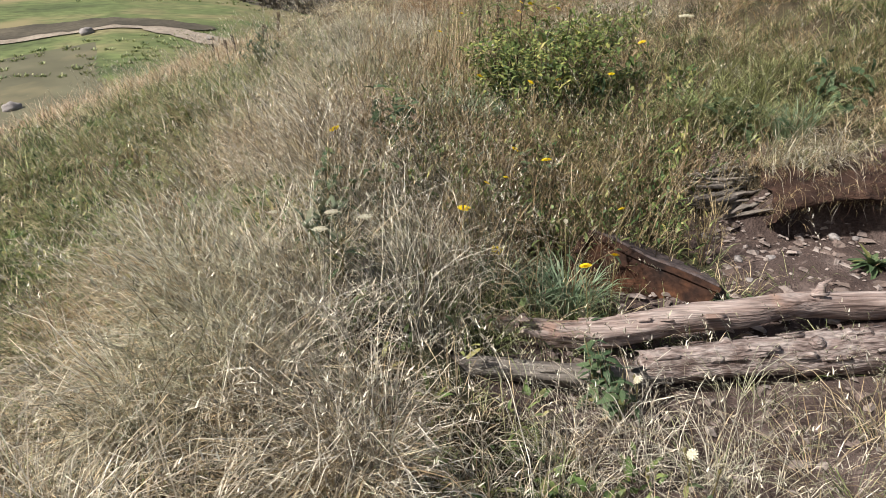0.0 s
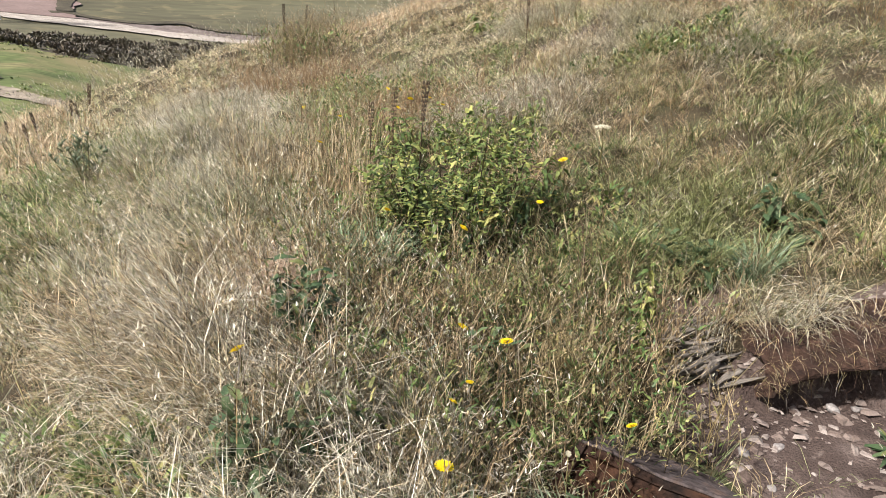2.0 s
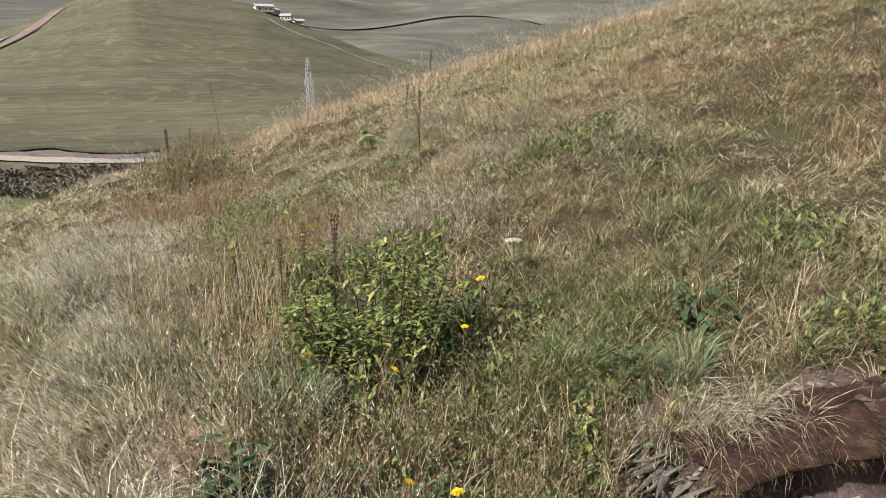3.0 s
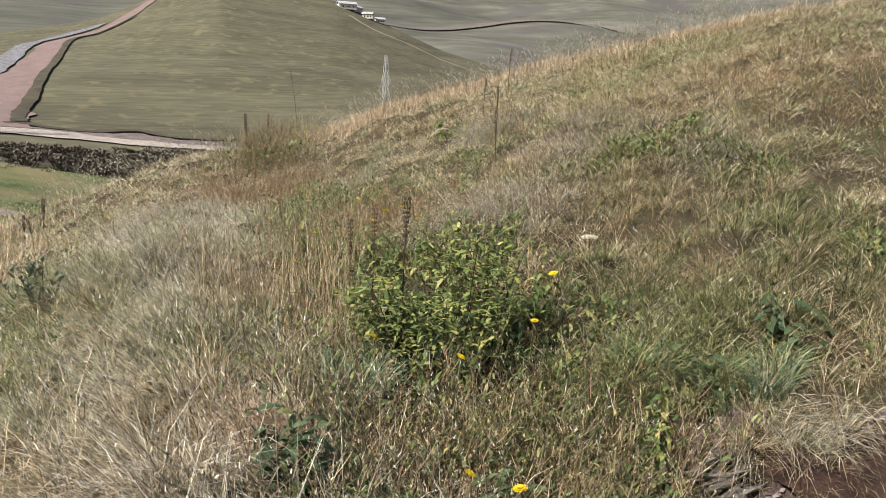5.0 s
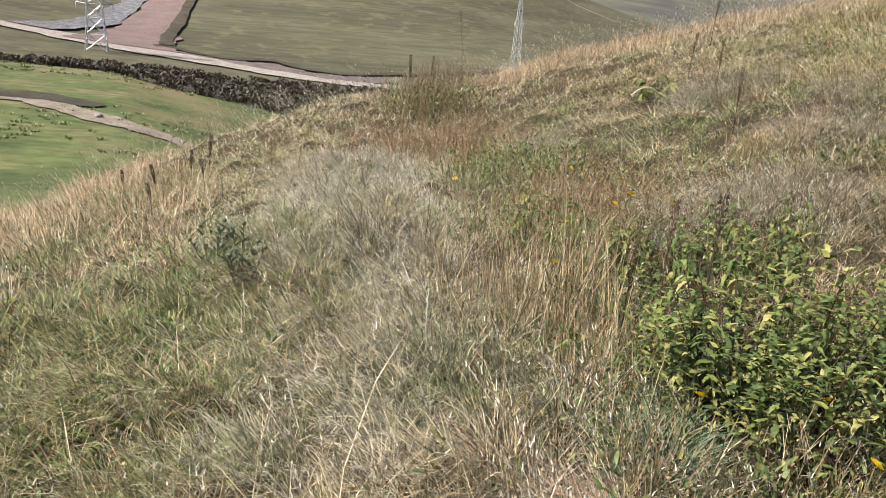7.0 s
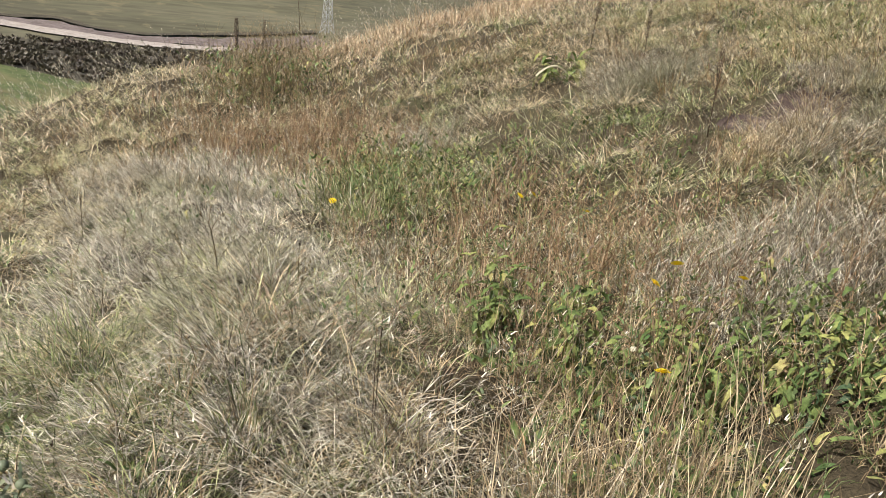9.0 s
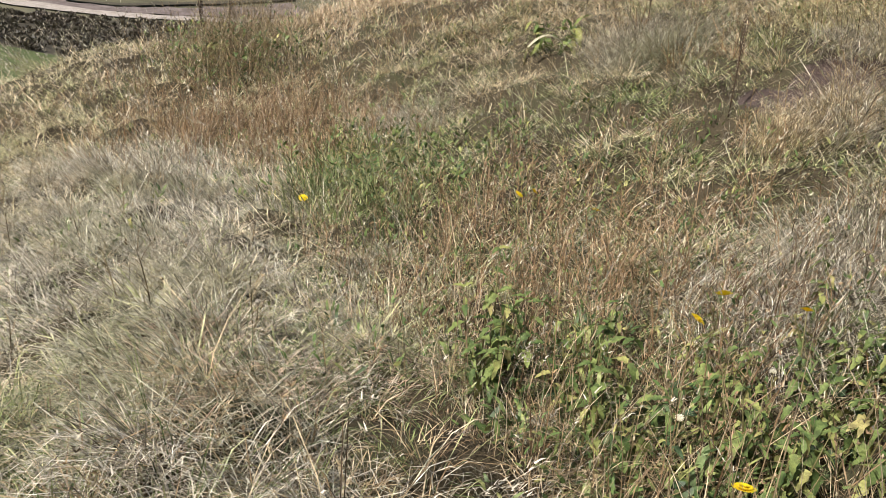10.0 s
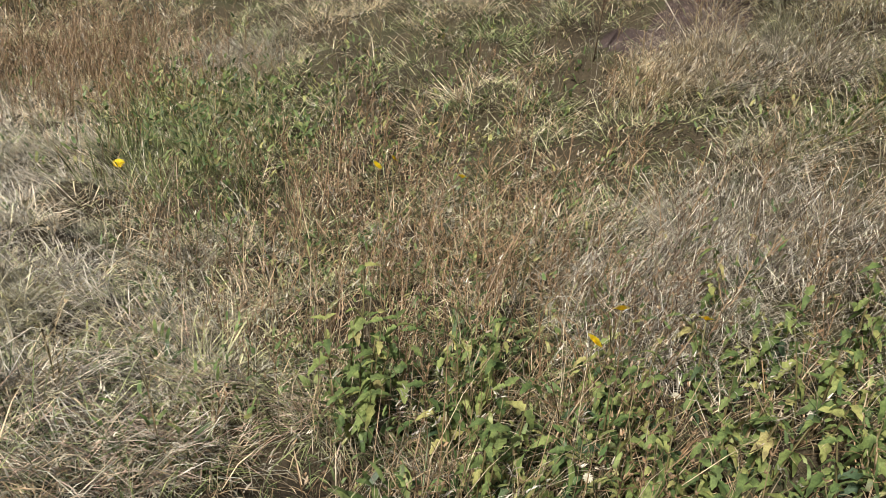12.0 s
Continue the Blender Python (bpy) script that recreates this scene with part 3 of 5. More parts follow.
grass("dry_grass", "long golden grass arching over the near ridge", STRAW, 10000, 50, 0.10, (-2.6, 0.75, 1.4, 4.6), lambda x, y: cover(x, y) * np.exp(-((x + 0.7) / 0.6) ** 2), 129, (0.18, 0.44), (0.0018, 0.0040), 0.5, 1.7, 0.5)
grass("pale_grass", "long pale grass drooping over the near ridge", PALE, 15000, 60, 0.10, (-2.6, 0.75, 0.9, 3.9), lambda x, y: cover(x, y) * np.exp(-((x + 0.55) / 0.75) ** 2), 122, (0.20, 0.48), (0.0018, 0.0040), 0.4, 1.6, 0.45)
grass("russet_tufts", "russet-brown dead tufts scattered over the slope", ORANGE, 7000, 24, 0.07, (-3.5, 6.0, 2.5, 14.0), lambda x, y: cover(x, y) * patch(x, y, 1.4, 61, 0.1, 0.7), 130, (0.10, 0.28), (0.003, 0.007), 0.4, 1.3, short=True)
grass("russet_tufts", "reddish-tan dead stems on the rising slope", ORANGE, 9000, 14, 0.10, (1.2, 8.0, 4.8, 14.0), lambda x, y: cover(x, y) * patch(x, y, 1.1, 67, -0.2, 0.6), 134, (0.12, 0.28), (0.002, 0.0045), 0.5, 1.4, short=True, swirl=1.2)
grass("rusty_grass", "rust-coloured tall grass patch", ORANGE, 1900, 10, 0.12, (-1.6, 1.4, 9.8, 13.4), lambda x, y: hump(x, y, -0.15, 12.2, 0.75, 0.5) + 0.5 * hump(x, y, 0.5, 10.9, 0.6, 0.7), 131, (0.14, 0.34), (0.003, 0.006), 0.3, 1.1, 0.2, short=True)
grass("rusty_grass", "orange-tinged grass fringe along the brow", RUSTY, 26000, 18, 0.16, (-1.5, 12.0, 14.2, 18.6), lambda x, y: np.exp(-((y - 16.6) / 1.6) ** 2) * step(x, -1.0, 1.0), 132, (0.14, 0.30), (0.005, 0.010), 0.45, 1.2, 0.4, short=True)
grass("rusty_grass", "orange-brown grass bank below the ridge", RUSTY, 42000, 18, 0.16, (-9.0, -2.4, 9.0, 16.0), lambda x, y: step(-(x + 0.35 * (y - 12)), 2.6, 3.6), 133, (0.14, 0.34), (0.005, 0.009), 0.5, 1.3, 0.4, short=True)
grass("tan_stems", "upright tan-coloured reed stems", STRAW, 1300, 10, 0.09, (-0.7, 1.2, 4.9, 7.6), lambda x, y: cover(x, y) * (hump(x, y, -0.1, 6.0, 0.5, 0.6) + 0.4 * hump(x, y, 0.15, 6.7, 0.3, 0.4)), 141, (0.28, 0.52), (0.0016, 0.0032), 0.12, 0.5, 0.3)
grass("tan_stems", "upright tan-coloured stems on the ridge foot", STRAW, 700, 8, 0.08, (-0.4, 1.4, 6.2, 9.4), lambda x, y: hump(x, y, 0.2, 7.7, 0.5, 0.7), 142, (0.22, 0.40), (0.0016, 0.0032), 0.12, 0.6, 0.3)
grass("pale_grass", "pale grass lying in swirls on the slope", PALE, 16000, 90, 0.15, (0.9, 3.6, 6.6, 11.5), lambda x, y: cover(x, y) * patch(x, y, 2.2, 63, 0.25, 0.7), 123, (0.16, 0.34), (0.0026, 0.0055), 0.9, 1.8, 0.75, short=True)
grass("pale_grass", "tan grass hanging over the worn spot", BROW, 2600, 50, 0.10, (2.2, 3.6, 8.2, 9.4), lambda x, y: hump(x, y, 2.6, 8.5, 0.38, 0.14), 124, (0.12, 0.26), (0.0026, 0.005), 0.7, 1.8, 0.6, short=True)
grass("pale_grass", "greyish-tan grass drooping over a hummock", PALE, 9000, 80, 0.13, (1.0, 2.6, 6.6, 8.2), lambda x, y: hump(x, y, 1.6, 7.3, 0.5, 0.35), 125, (0.2, 0.40), (0.0022, 0.0046), 0.6, 2.0, 0.6, short=True)
grass("pale_grass", "grey withered grass litter before the logs", PALE, 1500, 20, 0.09, (-0.4, 1.9, 1.5, 2.4), lambda x, y: hump(x, y, 0.45, 2.0, 0.8, 0.3), 120, (0.10, 0.30), (0.0014, 0.0030), 0.5, 1.7, 0.3, swirl=1.2)
grass("pink_grass", "pinkish dead grass lying flat in a mat", PINK, 3200, 50, 0.07, (-0.8, 0.4, 3.5, 4.9), lambda x, y: hump(x, y, -0.2, 4.22, 0.26, 0.13, -0.6), 126, (0.16, 0.32), (0.0018, 0.0040), 0.9, 1.6, 0.85)
grass("pink_grass", "pinkish bare stems on the trodden ridge", PINK, 1400, 40, 0.07, (-1.4, 0.4, 6.8, 8.6), lambda x, y: hump(x, y, -0.5, 7.6, 0.4, 0.35), 127, (0.10, 0.24), (0.0018, 0.0036), 0.9, 1.6, 0.5)
grass("green_grass", "lush green grass edge of the weedy hollow", GREEN, 2600, 20, 0.10, (-0.3, 1.4, 8.8, 11.4), lambda x, y: hump(x, y, 0.4, 10.1, 0.4, 0.7), 116, (0.14, 0.3), (0.0035, 0.007), 0.3, 1.2, short=True)
grass("green_grass", "lush green grass drooping above the stump", GREEN, 5200, 40, 0.09, (0.9, 2.4, 4.2, 5.2), lambda x, y: cover(x, y) * hump(x, y, 1.55, 4.6, 0.5, 0.3), 118, (0.16, 0.34), (0.003, 0.006), 0.4, 1.7, 0.5)
grass("green_grass", "green grass on the falling side of the ridge", GREEN, 38000, 30, 0.08, (-3.6, -0.7, 3.2, 9.5), lambda x, y: step(-x - 0.10 * y, 0.15, 0.8) * patch(x, y, 1.5, 64, -0.6, 0.3), 117, (0.10, 0.26), (0.0024, 0.0050), 0.5, 1.6, short=True)
grass("dark_tuft", "dark olive tussock bent over on the ridge flank", BROWN, 1400, 70, 0.10, (-2.1, -1.1, 6.2, 7.0), lambda x, y: hump(x, y, -1.5, 6.55, 0.16, 0.12), 128, (0.16, 0.30), (0.002, 0.004), 0.9, 1.8, 0.85)


def seed_stems(name, label, n, box, weight, seed, length, plume):
    """Thin stems, each with a loose plume of small seeds over its top part."""
    x, y, rs = scatter(n, *box, weight, seed)
    m = len(x)
    z, ln = height(x, y), rs.uniform(*length, m)
    head = comb(x, y) + rs.normal(0, 0.8, m)
    st, en = rs.uniform(0.05, 0.3, m), rs.uniform(0.4, 1.2, m)
    v1, t1 = blades(x, y, z, ln, np.full(m, plume * 0.16), head, st, en, rs)
    feet, k = v1.reshape(m, 7, 3), 14
    a, b = (feet[:, 4] + feet[:, 5]) / 2, feet[:, 6]
    f = rs.uniform(-0.25, 1.0, (m, k))
    pos = a[:, None] + (b - a)[:, None] * f[..., None]
    v2, t2 = blades(pos[..., 0].ravel(), pos[..., 1].ravel(), pos[..., 2].ravel(), rs.uniform(0.6, 1.5, m * k) * plume * 5, np.full(m * k, plume * 0.75), np.repeat(head, k) + rs.normal(0, 1.1, m * k), rs.uniform(0.1, 0.7, m * k), rs.uniform(0.5, 1.4, m * k), rs)
    keep = np.arange(len(t2)) % 5 > 1
    ob = new(name, tri_mesh(name, np.concatenate([v1, v2]), np.concatenate([t1, t2[keep] + len(v1)]), PALE))
    return tagged(ob, label, "grass", kind="stuff")


seed_stems("seed_grass", "tall pale grass stems with feathery seed heads", 1150, (-2.2, 2.0, 1.2, 4.6), lambda x, y: cover(x, y) * (0.25 + 0.75 * np.exp(-((x + 0.3) / 0.8) ** 2)), 151, (0.42, 0.78), 0.0055)
seed_stems("seed_grass", "scattered pale seeding grass stems", 1500, (-3.5, 4.0, 4.5, 11.0), cover, 152, (0.3, 0.55), 0.006)
seed_stems("seed_grass", "pale seeding grass stems on the brow", 1800, (-6.0, 9.0, 11.0, 18.4), lambda x, y: 0.5 + 0 * x, 153, (0.35, 0.7), 0.009)
seed_stems("seed_grass", "thin dry stalks in front of the logs", 140, (0.15, 1.9, 1.65, 2.32), lambda x, y: 0.5 + 0 * x, 154, (0.3, 0.6), 0.005)


def hanging_grass():
    """Long dead grass spilling over the end of the bank."""
    rs = np.random.RandomState(143)
    n = 280
    x = np.repeat(rs.normal(1.84, 0.09, n // 40), 40) + rs.normal(0, 0.03, n)
    y = bank_line(x) + 0.14 + np.abs(rs.normal(0, 0.16, n))
    v, t = blades(x, y, height(x, y), rs.uniform(0.24, 0.6, n), rs.uniform(0.0016, 0.0034, n), -np.pi / 2 - 0.25 + np.repeat(rs.normal(0, 0.5, n // 40), 40) + rs.normal(0, 0.35, n), rs.uniform(0.2, 1.1, n), rs.uniform(1.6, 2.9, n), rs)
    tagged(new("hanging_grass", tri_mesh("hanging_grass", v, t, PALE, smooth=True)), "long dead grass spilling over the peat bank", "grass", kind="stuff")


hanging_grass()


def dry_weeds(name, label, n, box, weight, seed, tall, material):
    """Branched brown weed stems with small spent heads."""
    x, y, rs = scatter(n, *box, weight, seed)
    m, k = len(x), 9
    z, ln = height(x, y), rs.uniform(*tall, m)
    head = rs.uniform(0, 2 * np.pi, m)
    v1, t1 = blades(x, y, z, ln, np.full(m, 0.0045), head, rs.uniform(0.0, 0.25, m), rs.uniform(0.1, 0.6, m), rs)
    feet = v1.reshape(m, 7, 3)
    lo, hi = (feet[:, 2] + feet[:, 3]) / 2, feet[:, 6]
    pos = lo[:, None] + (hi - lo)[:, None] * rs.uniform(-0.3, 0.9, (m, k))[..., None]
    p = pos.reshape(-1, 3)
    bl = np.repeat(ln, k) * rs.uniform(0.15, 0.38, m * k)
    v2, t2 = blades(p[:, 0], p[:, 1], p[:, 2], bl, np.full(m * k, 0.003), rs.uniform(0, 2 * np.pi, m * k), rs.uniform(0.5, 1.0, m * k), rs.uniform(0.3, 0.9, m * k), rs)
    tip = v2.reshape(-1, 7, 3)[:, 6]
    q = np.repeat(tip, 3, 0)
    v3, t3 = blades(q[:, 0], q[:, 1], q[:, 2] - 0.006, rs.uniform(0.008, 0.018, len(q)), rs.uniform(0.003, 0.007, len(q)), rs.uniform(0, 6.28, len(q)), rs.uniform(0.2, 1.2, len(q)), rs.uniform(0.5, 1.5, len(q)), rs)
    ob = new(name, tri_mesh(name, np.concatenate([v1, v2, v3]), np.concatenate([t1, t2 + len(v1), t3 + len(v1) + len(v2)]), material))
    return tagged(ob, label, "weeds", kind="stuff")


dry_weeds("dry_weeds", "tangle of brown branching weed stems with spent heads", 1150, (-0.7, 1.7, 2.8, 5.3), lambda x, y: cover(x, y) * np.clip(hump(x, y, 0.5, 3.95, 0.75, 0.8), 0, 1), 161, (0.22, 0.5), BROWN)
dry_weeds("dry_weeds", "reddish-brown spent weeds in the hollow", 540, (-0.3, 2.4, 6.4, 9.8), lambda x, y: cover(x, y) * np.clip(hump(x, y, 0.8, 8.1, 0.8, 1.2), 0, 1), 162, (0.18, 0.42), RUSSET)
dry_weeds("dry_weeds", "brown spent weeds among the rusty grass", 520, (-1.3, 1.2, 10.6, 13.6), lambda x, y: hump(x, y, 0.1, 12.0, 0.8, 0.9), 165, (0.2, 0.42), RUSSET)
dry_weeds("dry_weeds", "dark weed thicket on the brow", 640, (-1.4, 1.6, 13.0, 16.9), lambda x, y: hump(x, y, 0.15, 14.6, 0.55, 1.0) + 0.7 * hump(x, y, 0.4, 16.3, 0.5, 0.5), 163, (0.35, 0.75), BROWN)
dry_weeds("dry_weeds", "scattered brown weeds over the slope", 900, (-4.0, 8.0, 5.0, 16.0), lambda x, y: cover(x, y) * 0.5, 164, (0.15, 0.4), BROWN)


def low_leaves(name, label, n, box, weight, seed, length, width, material, lift=0.12):
    x, y, a, rs, one = tufted(n, 9, 0.06, *box, weight, seed)
    m = len(x)
    z = height(x, y) + rs.uniform(0.0, lift, m)
    v, t = blades(x, y, z, rs.uniform(*length, m), rs.uniform(*width, m), a + rs.normal(0, 0.5, m), rs.uniform(0.3, 1.1, m), rs.uniform(0.9, 1.9, m), rs)
    return tagged(new(name, tri_mesh(name, v, t, material, smooth=True)), label, "weeds", kind="stuff")


low_leaves("low_herbs", "low dark green herb leaves among the grass", 15000, NEAR, lambda x, y: cover(x, y) * patch(x, y, 2.4, 51, 0.1, 0.8) * (1 - 0.95 * hump(x, y, 0.25, 2.15, 0.9, 0.45)), 171, (0.03, 0.08), (0.010, 0.026), HERB)
low_leaves("low_herbs", "low green herb leaves on the slope", 5000, MID, lambda x, y: cover(x, y) * patch(x, y, 1.8, 52, 0.0, 0.8), 172, (0.03, 0.07), (0.008, 0.018), HERB)
low_leaves("low_herbs", "green leaves under the flowering weeds", 7600, (-0.4, 1.6, 3.2, 5.2), lambda x, y: cover(x, y) * np.clip(gully_zone(x, y), 0, 1), 173, (0.025, 0.06), (0.007, 0.017), HERB, 0.32)
low_leaves("low_herbs", "green and yellowing leaves in the weedy hollow", 3800, (-0.4, 2.4, 6.2, 9.6), lambda x, y: cover(x, y) * np.clip(gully_zone(x, y), 0, 1), 174, (0.02, 0.055), (0.006, 0.015), HERB, 0.24)
low_leaves("low_herbs", "dark green leaves in the weed thicket on the brow", 1500, (-1.0, 1.2, 13.4, 16.6), lambda x, y: hump(x, y, 0.15, 14.6, 0.5, 0.9), 176, (0.04, 0.09), (0.014, 0.03), HERB, 0.5)
low_leaves("low_herbs", "olive herb leaves in the damp hollow", 1500, (-0.4, 1.8, 9.0, 11.6), lambda x, y: hump(x, y, 0.6, 10.2, 0.5, 0.8), 177, (0.03, 0.07), (0.010, 0.022), HERB, 0.3)
low_leaves("low_herbs", "low green herb leaves on the falling slope", 5000, (-4.2, -1.2, 4.0, 12.0), lambda x, y: patch(x, y, 1.5, 53, -0.2, 0.7), 175, (0.03, 0.07), (0.008, 0.018), HERB)



def root_fringe():
    """Fine roots and dead grass hanging from the lip of the peat bank."""
    rs = np.random.RandomState(88)
    n = 1100
    x = rs.uniform(1.62, 3.4, n)
    y = bank_line(x) - 0.09 + rs.normal(0, 0.035, n)
    z = height(x, bank_line(x) + 0.12) + rs.uniform(-0.07, 0.03, n)
    v, t = blades(x, y, z, rs.uniform(0.03, 0.14, n), rs.uniform(0.0012, 0.003, n), -np.pi / 2 + rs.normal(0, 0.8, n), rs.uniform(1.2, 2.2, n), rs.uniform(2.4, 3.1, n), rs)
    tagged(new("root_fringe", tri_mesh("root_fringe", v, t, BROWN)), "fine dead roots hanging from the peat lip", "roots", kind="stuff")


root_fringe()


# ---- helpers for things ----
def thing(name, label, category, x, y, z=None, turn=0.0, group=""):
    e = new(name)
    e.empty_display_size = 0.1
    e.matrix_world = pose(x, y, height_at(x, y) if z is None else z, 0, 0, turn)
    return tagged(e, label, category, group)


def tube(bm, points, radii, sides=6, cap=True):
    """A tapering round bar through points."""
    rings, up = [], Vector((0, 0, 1))
    pts = [Vector(p) for p in points]
    for i, p in enumerate(pts):
        d = (pts[min(i + 1, len(pts) - 1)] - pts[max(i - 1, 0)]).normalized()
        side = d.cross(up)
        if side.length < 0.05:
            side = d.cross(Vector((1, 0, 0)))
        side.normalize()
        over = side.cross(d)
        rings.append([bm.verts.new(p + (side * math.cos(a) + over * math.sin(a)) * radii[i]) for a in [2 * math.pi * k / sides for k in range(sides)]])
    for a, b in zip(rings, rings[1:]):
        for k in range(sides):
            bm.faces.new((a[k], a[(k + 1) % sides], b[(k + 1) % sides], b[k]))
    if cap:
        bm.faces.new(rings[0][::-1])
        bm.faces.new(rings[-1])
    return rings


def beam(bm, a, b, w):
    """A square bar from a to b."""
    tube(bm, [a, b], [w * 0.7, w * 0.7], 4)


def leaf_mesh(name, material, long, wide, fold=0.25, droop=0.35, teeth=0.12):
    """A pointed, folded leaf with a toothed edge, its stalk at the origin, growing along +x."""
    bm = bmesh.new()
    mid, lft, rgt = [], [], []
    n = 6
    for k in range(n + 1):
        s = k / n
        w = wide * (math.sin(math.pi * s ** 0.75) ** 0.8) * 0.5 * (1 + (teeth if k % 2 else -teeth)) if 0 < k < n else 0.002
        x, z = long * s * (1 - 0.12 * droop * s), -long * droop * s * s
        mid.append(bm.verts.new((x, 0, z)))
        lft.append(bm.verts.new((x - 0.1 * w, w, z + fold * w)))
        rgt.append(bm.verts.new((x - 0.1 * w, -w, z + fold * w)))
    for k in range(n):
        bm.faces.new((mid[k], mid[k + 1], lft[k + 1], lft[k]))
        bm.faces.new((mid[k + 1], mid[k], rgt[k], rgt[k + 1]))
    me = bpy.data.meshes.new(name)
    bm.to_mesh(me)
    bm.free()
    for poly in me.polygons:
        poly.use_smooth = True
    me.materials.append(material)
    return me


def placed(name, me, parent, m):
    ob = new(name, me)
    ob.parent = parent
    ob.matrix_basis = m
    return ob


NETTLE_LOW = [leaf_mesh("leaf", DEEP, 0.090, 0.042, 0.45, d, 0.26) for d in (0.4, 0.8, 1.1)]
NETTLE_LEAVES = [leaf_mesh("leaf", NETTLE, 0.088, 0.042, 0.45, d, 0.26) for d in (0.35, 0.75, 1.1)]
DEEP_LEAVES = [leaf_mesh("leaf", DEEP, 0.10, 0.045, 0.2, d, 0.16) for d in (0.25, 0.55, 0.9)]


def leafy_plant(name, label, category, x, y, stems, tall, spread, leaves, per_stem, scale, seed, bare_foot=0.3, group="", stem_mat=None, low=None, turn_at=0.5):
    """A clump of upright stems, each with pairs of toothed leaves up its length."""
    rs = random.Random(seed)
    base = thing(name, label, category, x, y, group=group)
    z0 = height_at(x, y)
    for _ in range(stems):
        a, d = rs.uniform(0, 2 * math.pi), spread * math.sqrt(rs.random())
        fx, fy = 0.55 * d * math.cos(a), 0.55 * d * math.sin(a)
        h = tall * rs.uniform(0.5, 1.08) * (1 - 0.22 * (d / max(spread, 0.01)) ** 2)
        tx, ty = d * math.cos(a) + rs.uniform(-0.04, 0.04), d * math.sin(a) + rs.uniform(-0.04, 0.04)
        fz = height_at(x + fx, y + fy) - z0 - 0.02
        pts = [Vector((fx + (tx - fx) * s ** 1.4, fy + (ty - fy) * s ** 1.4, fz + h * s)) for s in (0, 0.3, 0.65, 1.0)]
        bm = bmesh.new()
        tube(bm, pts, [0.0042, 0.0036, 0.0028, 0.0012], 5)
        stem = part("stem", bm, stem_mat or STEM, base)
        for k in range(per_stem):
            s = bare_foot + (1 - bare_foot) * (k // 2 + 1) / (per_stem / 2)
            s = min(s, 1.0)
            knots = (0, 0.3, 0.65, 1.0)
            for j in range(3):
                if knots[j] <= s <= knots[j + 1]:
                    p = pts[j].lerp(pts[j + 1], (s - knots[j]) / (knots[j + 1] - knots[j]))
            head = (k % 2) * 180 + (k // 2) * 90 + rs.uniform(-35, 35)
            size = scale * rs.uniform(0.65, 1.2) * (1.0 if s < 0.8 else 0.7)
            m = Matrix.Translation(p) @ pose(0, 0, 0, rs.uniform(-25, 25), rs.uniform(-35, 45) - 25 * (s - 0.5), head) @ Matrix.Scale(size, 4)
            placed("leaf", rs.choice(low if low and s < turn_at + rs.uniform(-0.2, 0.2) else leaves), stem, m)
    return base


def flower_head(name, petals, rows, radius, material, cup=0.35):
    bm = bmesh.new()
    for row in range(rows):
        for k in range(petals):
            a = 2 * math.pi * (k + 0.5 * row) / petals
            r, w = radius * (1 - 0.28 * row), radius * 0.16
            c, s = math.cos(a), math.sin(a)
            z = 0.004 * row
            pts = [(0.001, 0, z), (r * 0.5, w, z + cup * r * 0.5), (r, w * 0.7, z + cup * r * 0.75), (r, -w * 0.7, z + cup * r * 0.75), (r * 0.5, -w, z + cup * r * 0.5)]
            bm.faces.new([bm.verts.new((px * c - py * s, px * s + py * c, pz)) for px, py, pz in pts])
    bmesh.ops.create_uvsphere(bm, u_segments=8, v_segments=4, radius=radius * 0.32, matrix=Matrix.Translation((0, 0, 0.004)) @ Matrix.Diagonal((1, 1, 0.6, 1)))
    me = bpy.data.meshes.new(name)
    bm.to_mesh(me)
    bm.free()
    me.materials.append(material)
    return me


YELLOW_HEAD = flower_head("flower_head", 15, 3, 0.021, YELLOW)
WHITE_HEAD = flower_head("flower_head", 12, 2, 0.017, WHITE, 0.2)


def flower(name, label, category, x, y, z, head_mesh, size, seed, group, stem_mat=STEM, leaves=3):
    """One bloom on its own thin stem, with a bud below it and narrow leaves."""
    rs = random.Random(seed)
    ground = height_at(x, y)
    h = max(z - ground, 0.06)
    base = thing(name, label, category, x, y, ground, group=group)
    lx, ly = rs.uniform(-0.12, 0.12) * h, rs.uniform(-0.12, 0.12) * h
    bm = bmesh.new()
    tube(bm, [(-lx, -ly, -0.02), (-lx * 0.5, -ly * 0.5, h * 0.45), (0, 0, h)], [0.0028, 0.0024, 0.0018], 5)
    part("stem", bm, stem_mat, base)
    placed("flower_head", head_mesh, base, pose(0, 0, h, rs.uniform(5, 50), rs.uniform(-25, 25), rs.uniform(0, 360)) @ Matrix.Scale(size, 4))
    bm = bmesh.new()
    bx, by, bz = rs.uniform(-0.04, 0.04), rs.uniform(-0.04, 0.04), h * 0.88
    tube(bm, [(-lx * 0.2, -ly * 0.2, h * 0.7), (bx, by, bz), (bx * 1.1, by * 1.1, bz + 0.012), (bx * 1.1, by * 1.1, bz + 0.02)], [0.0015, 0.0018, 0.006, 0.002], 6)
    part("bud", bm, stem_mat, base)
    for _ in range(leaves):
        s = rs.uniform(0.1, 0.6)
        placed("leaf", rs.choice(DEEP_LEAVES), base, Matrix.Translation((-lx * (1 - s), -ly * (1 - s), h * s)) @ pose(0, 0, 0, rs.uniform(-20, 20), rs.uniform(-40, 10), rs.uniform(0, 360)) @ Matrix.Diagonal((0.6, 0.35, 0.6, 1)))
    return base


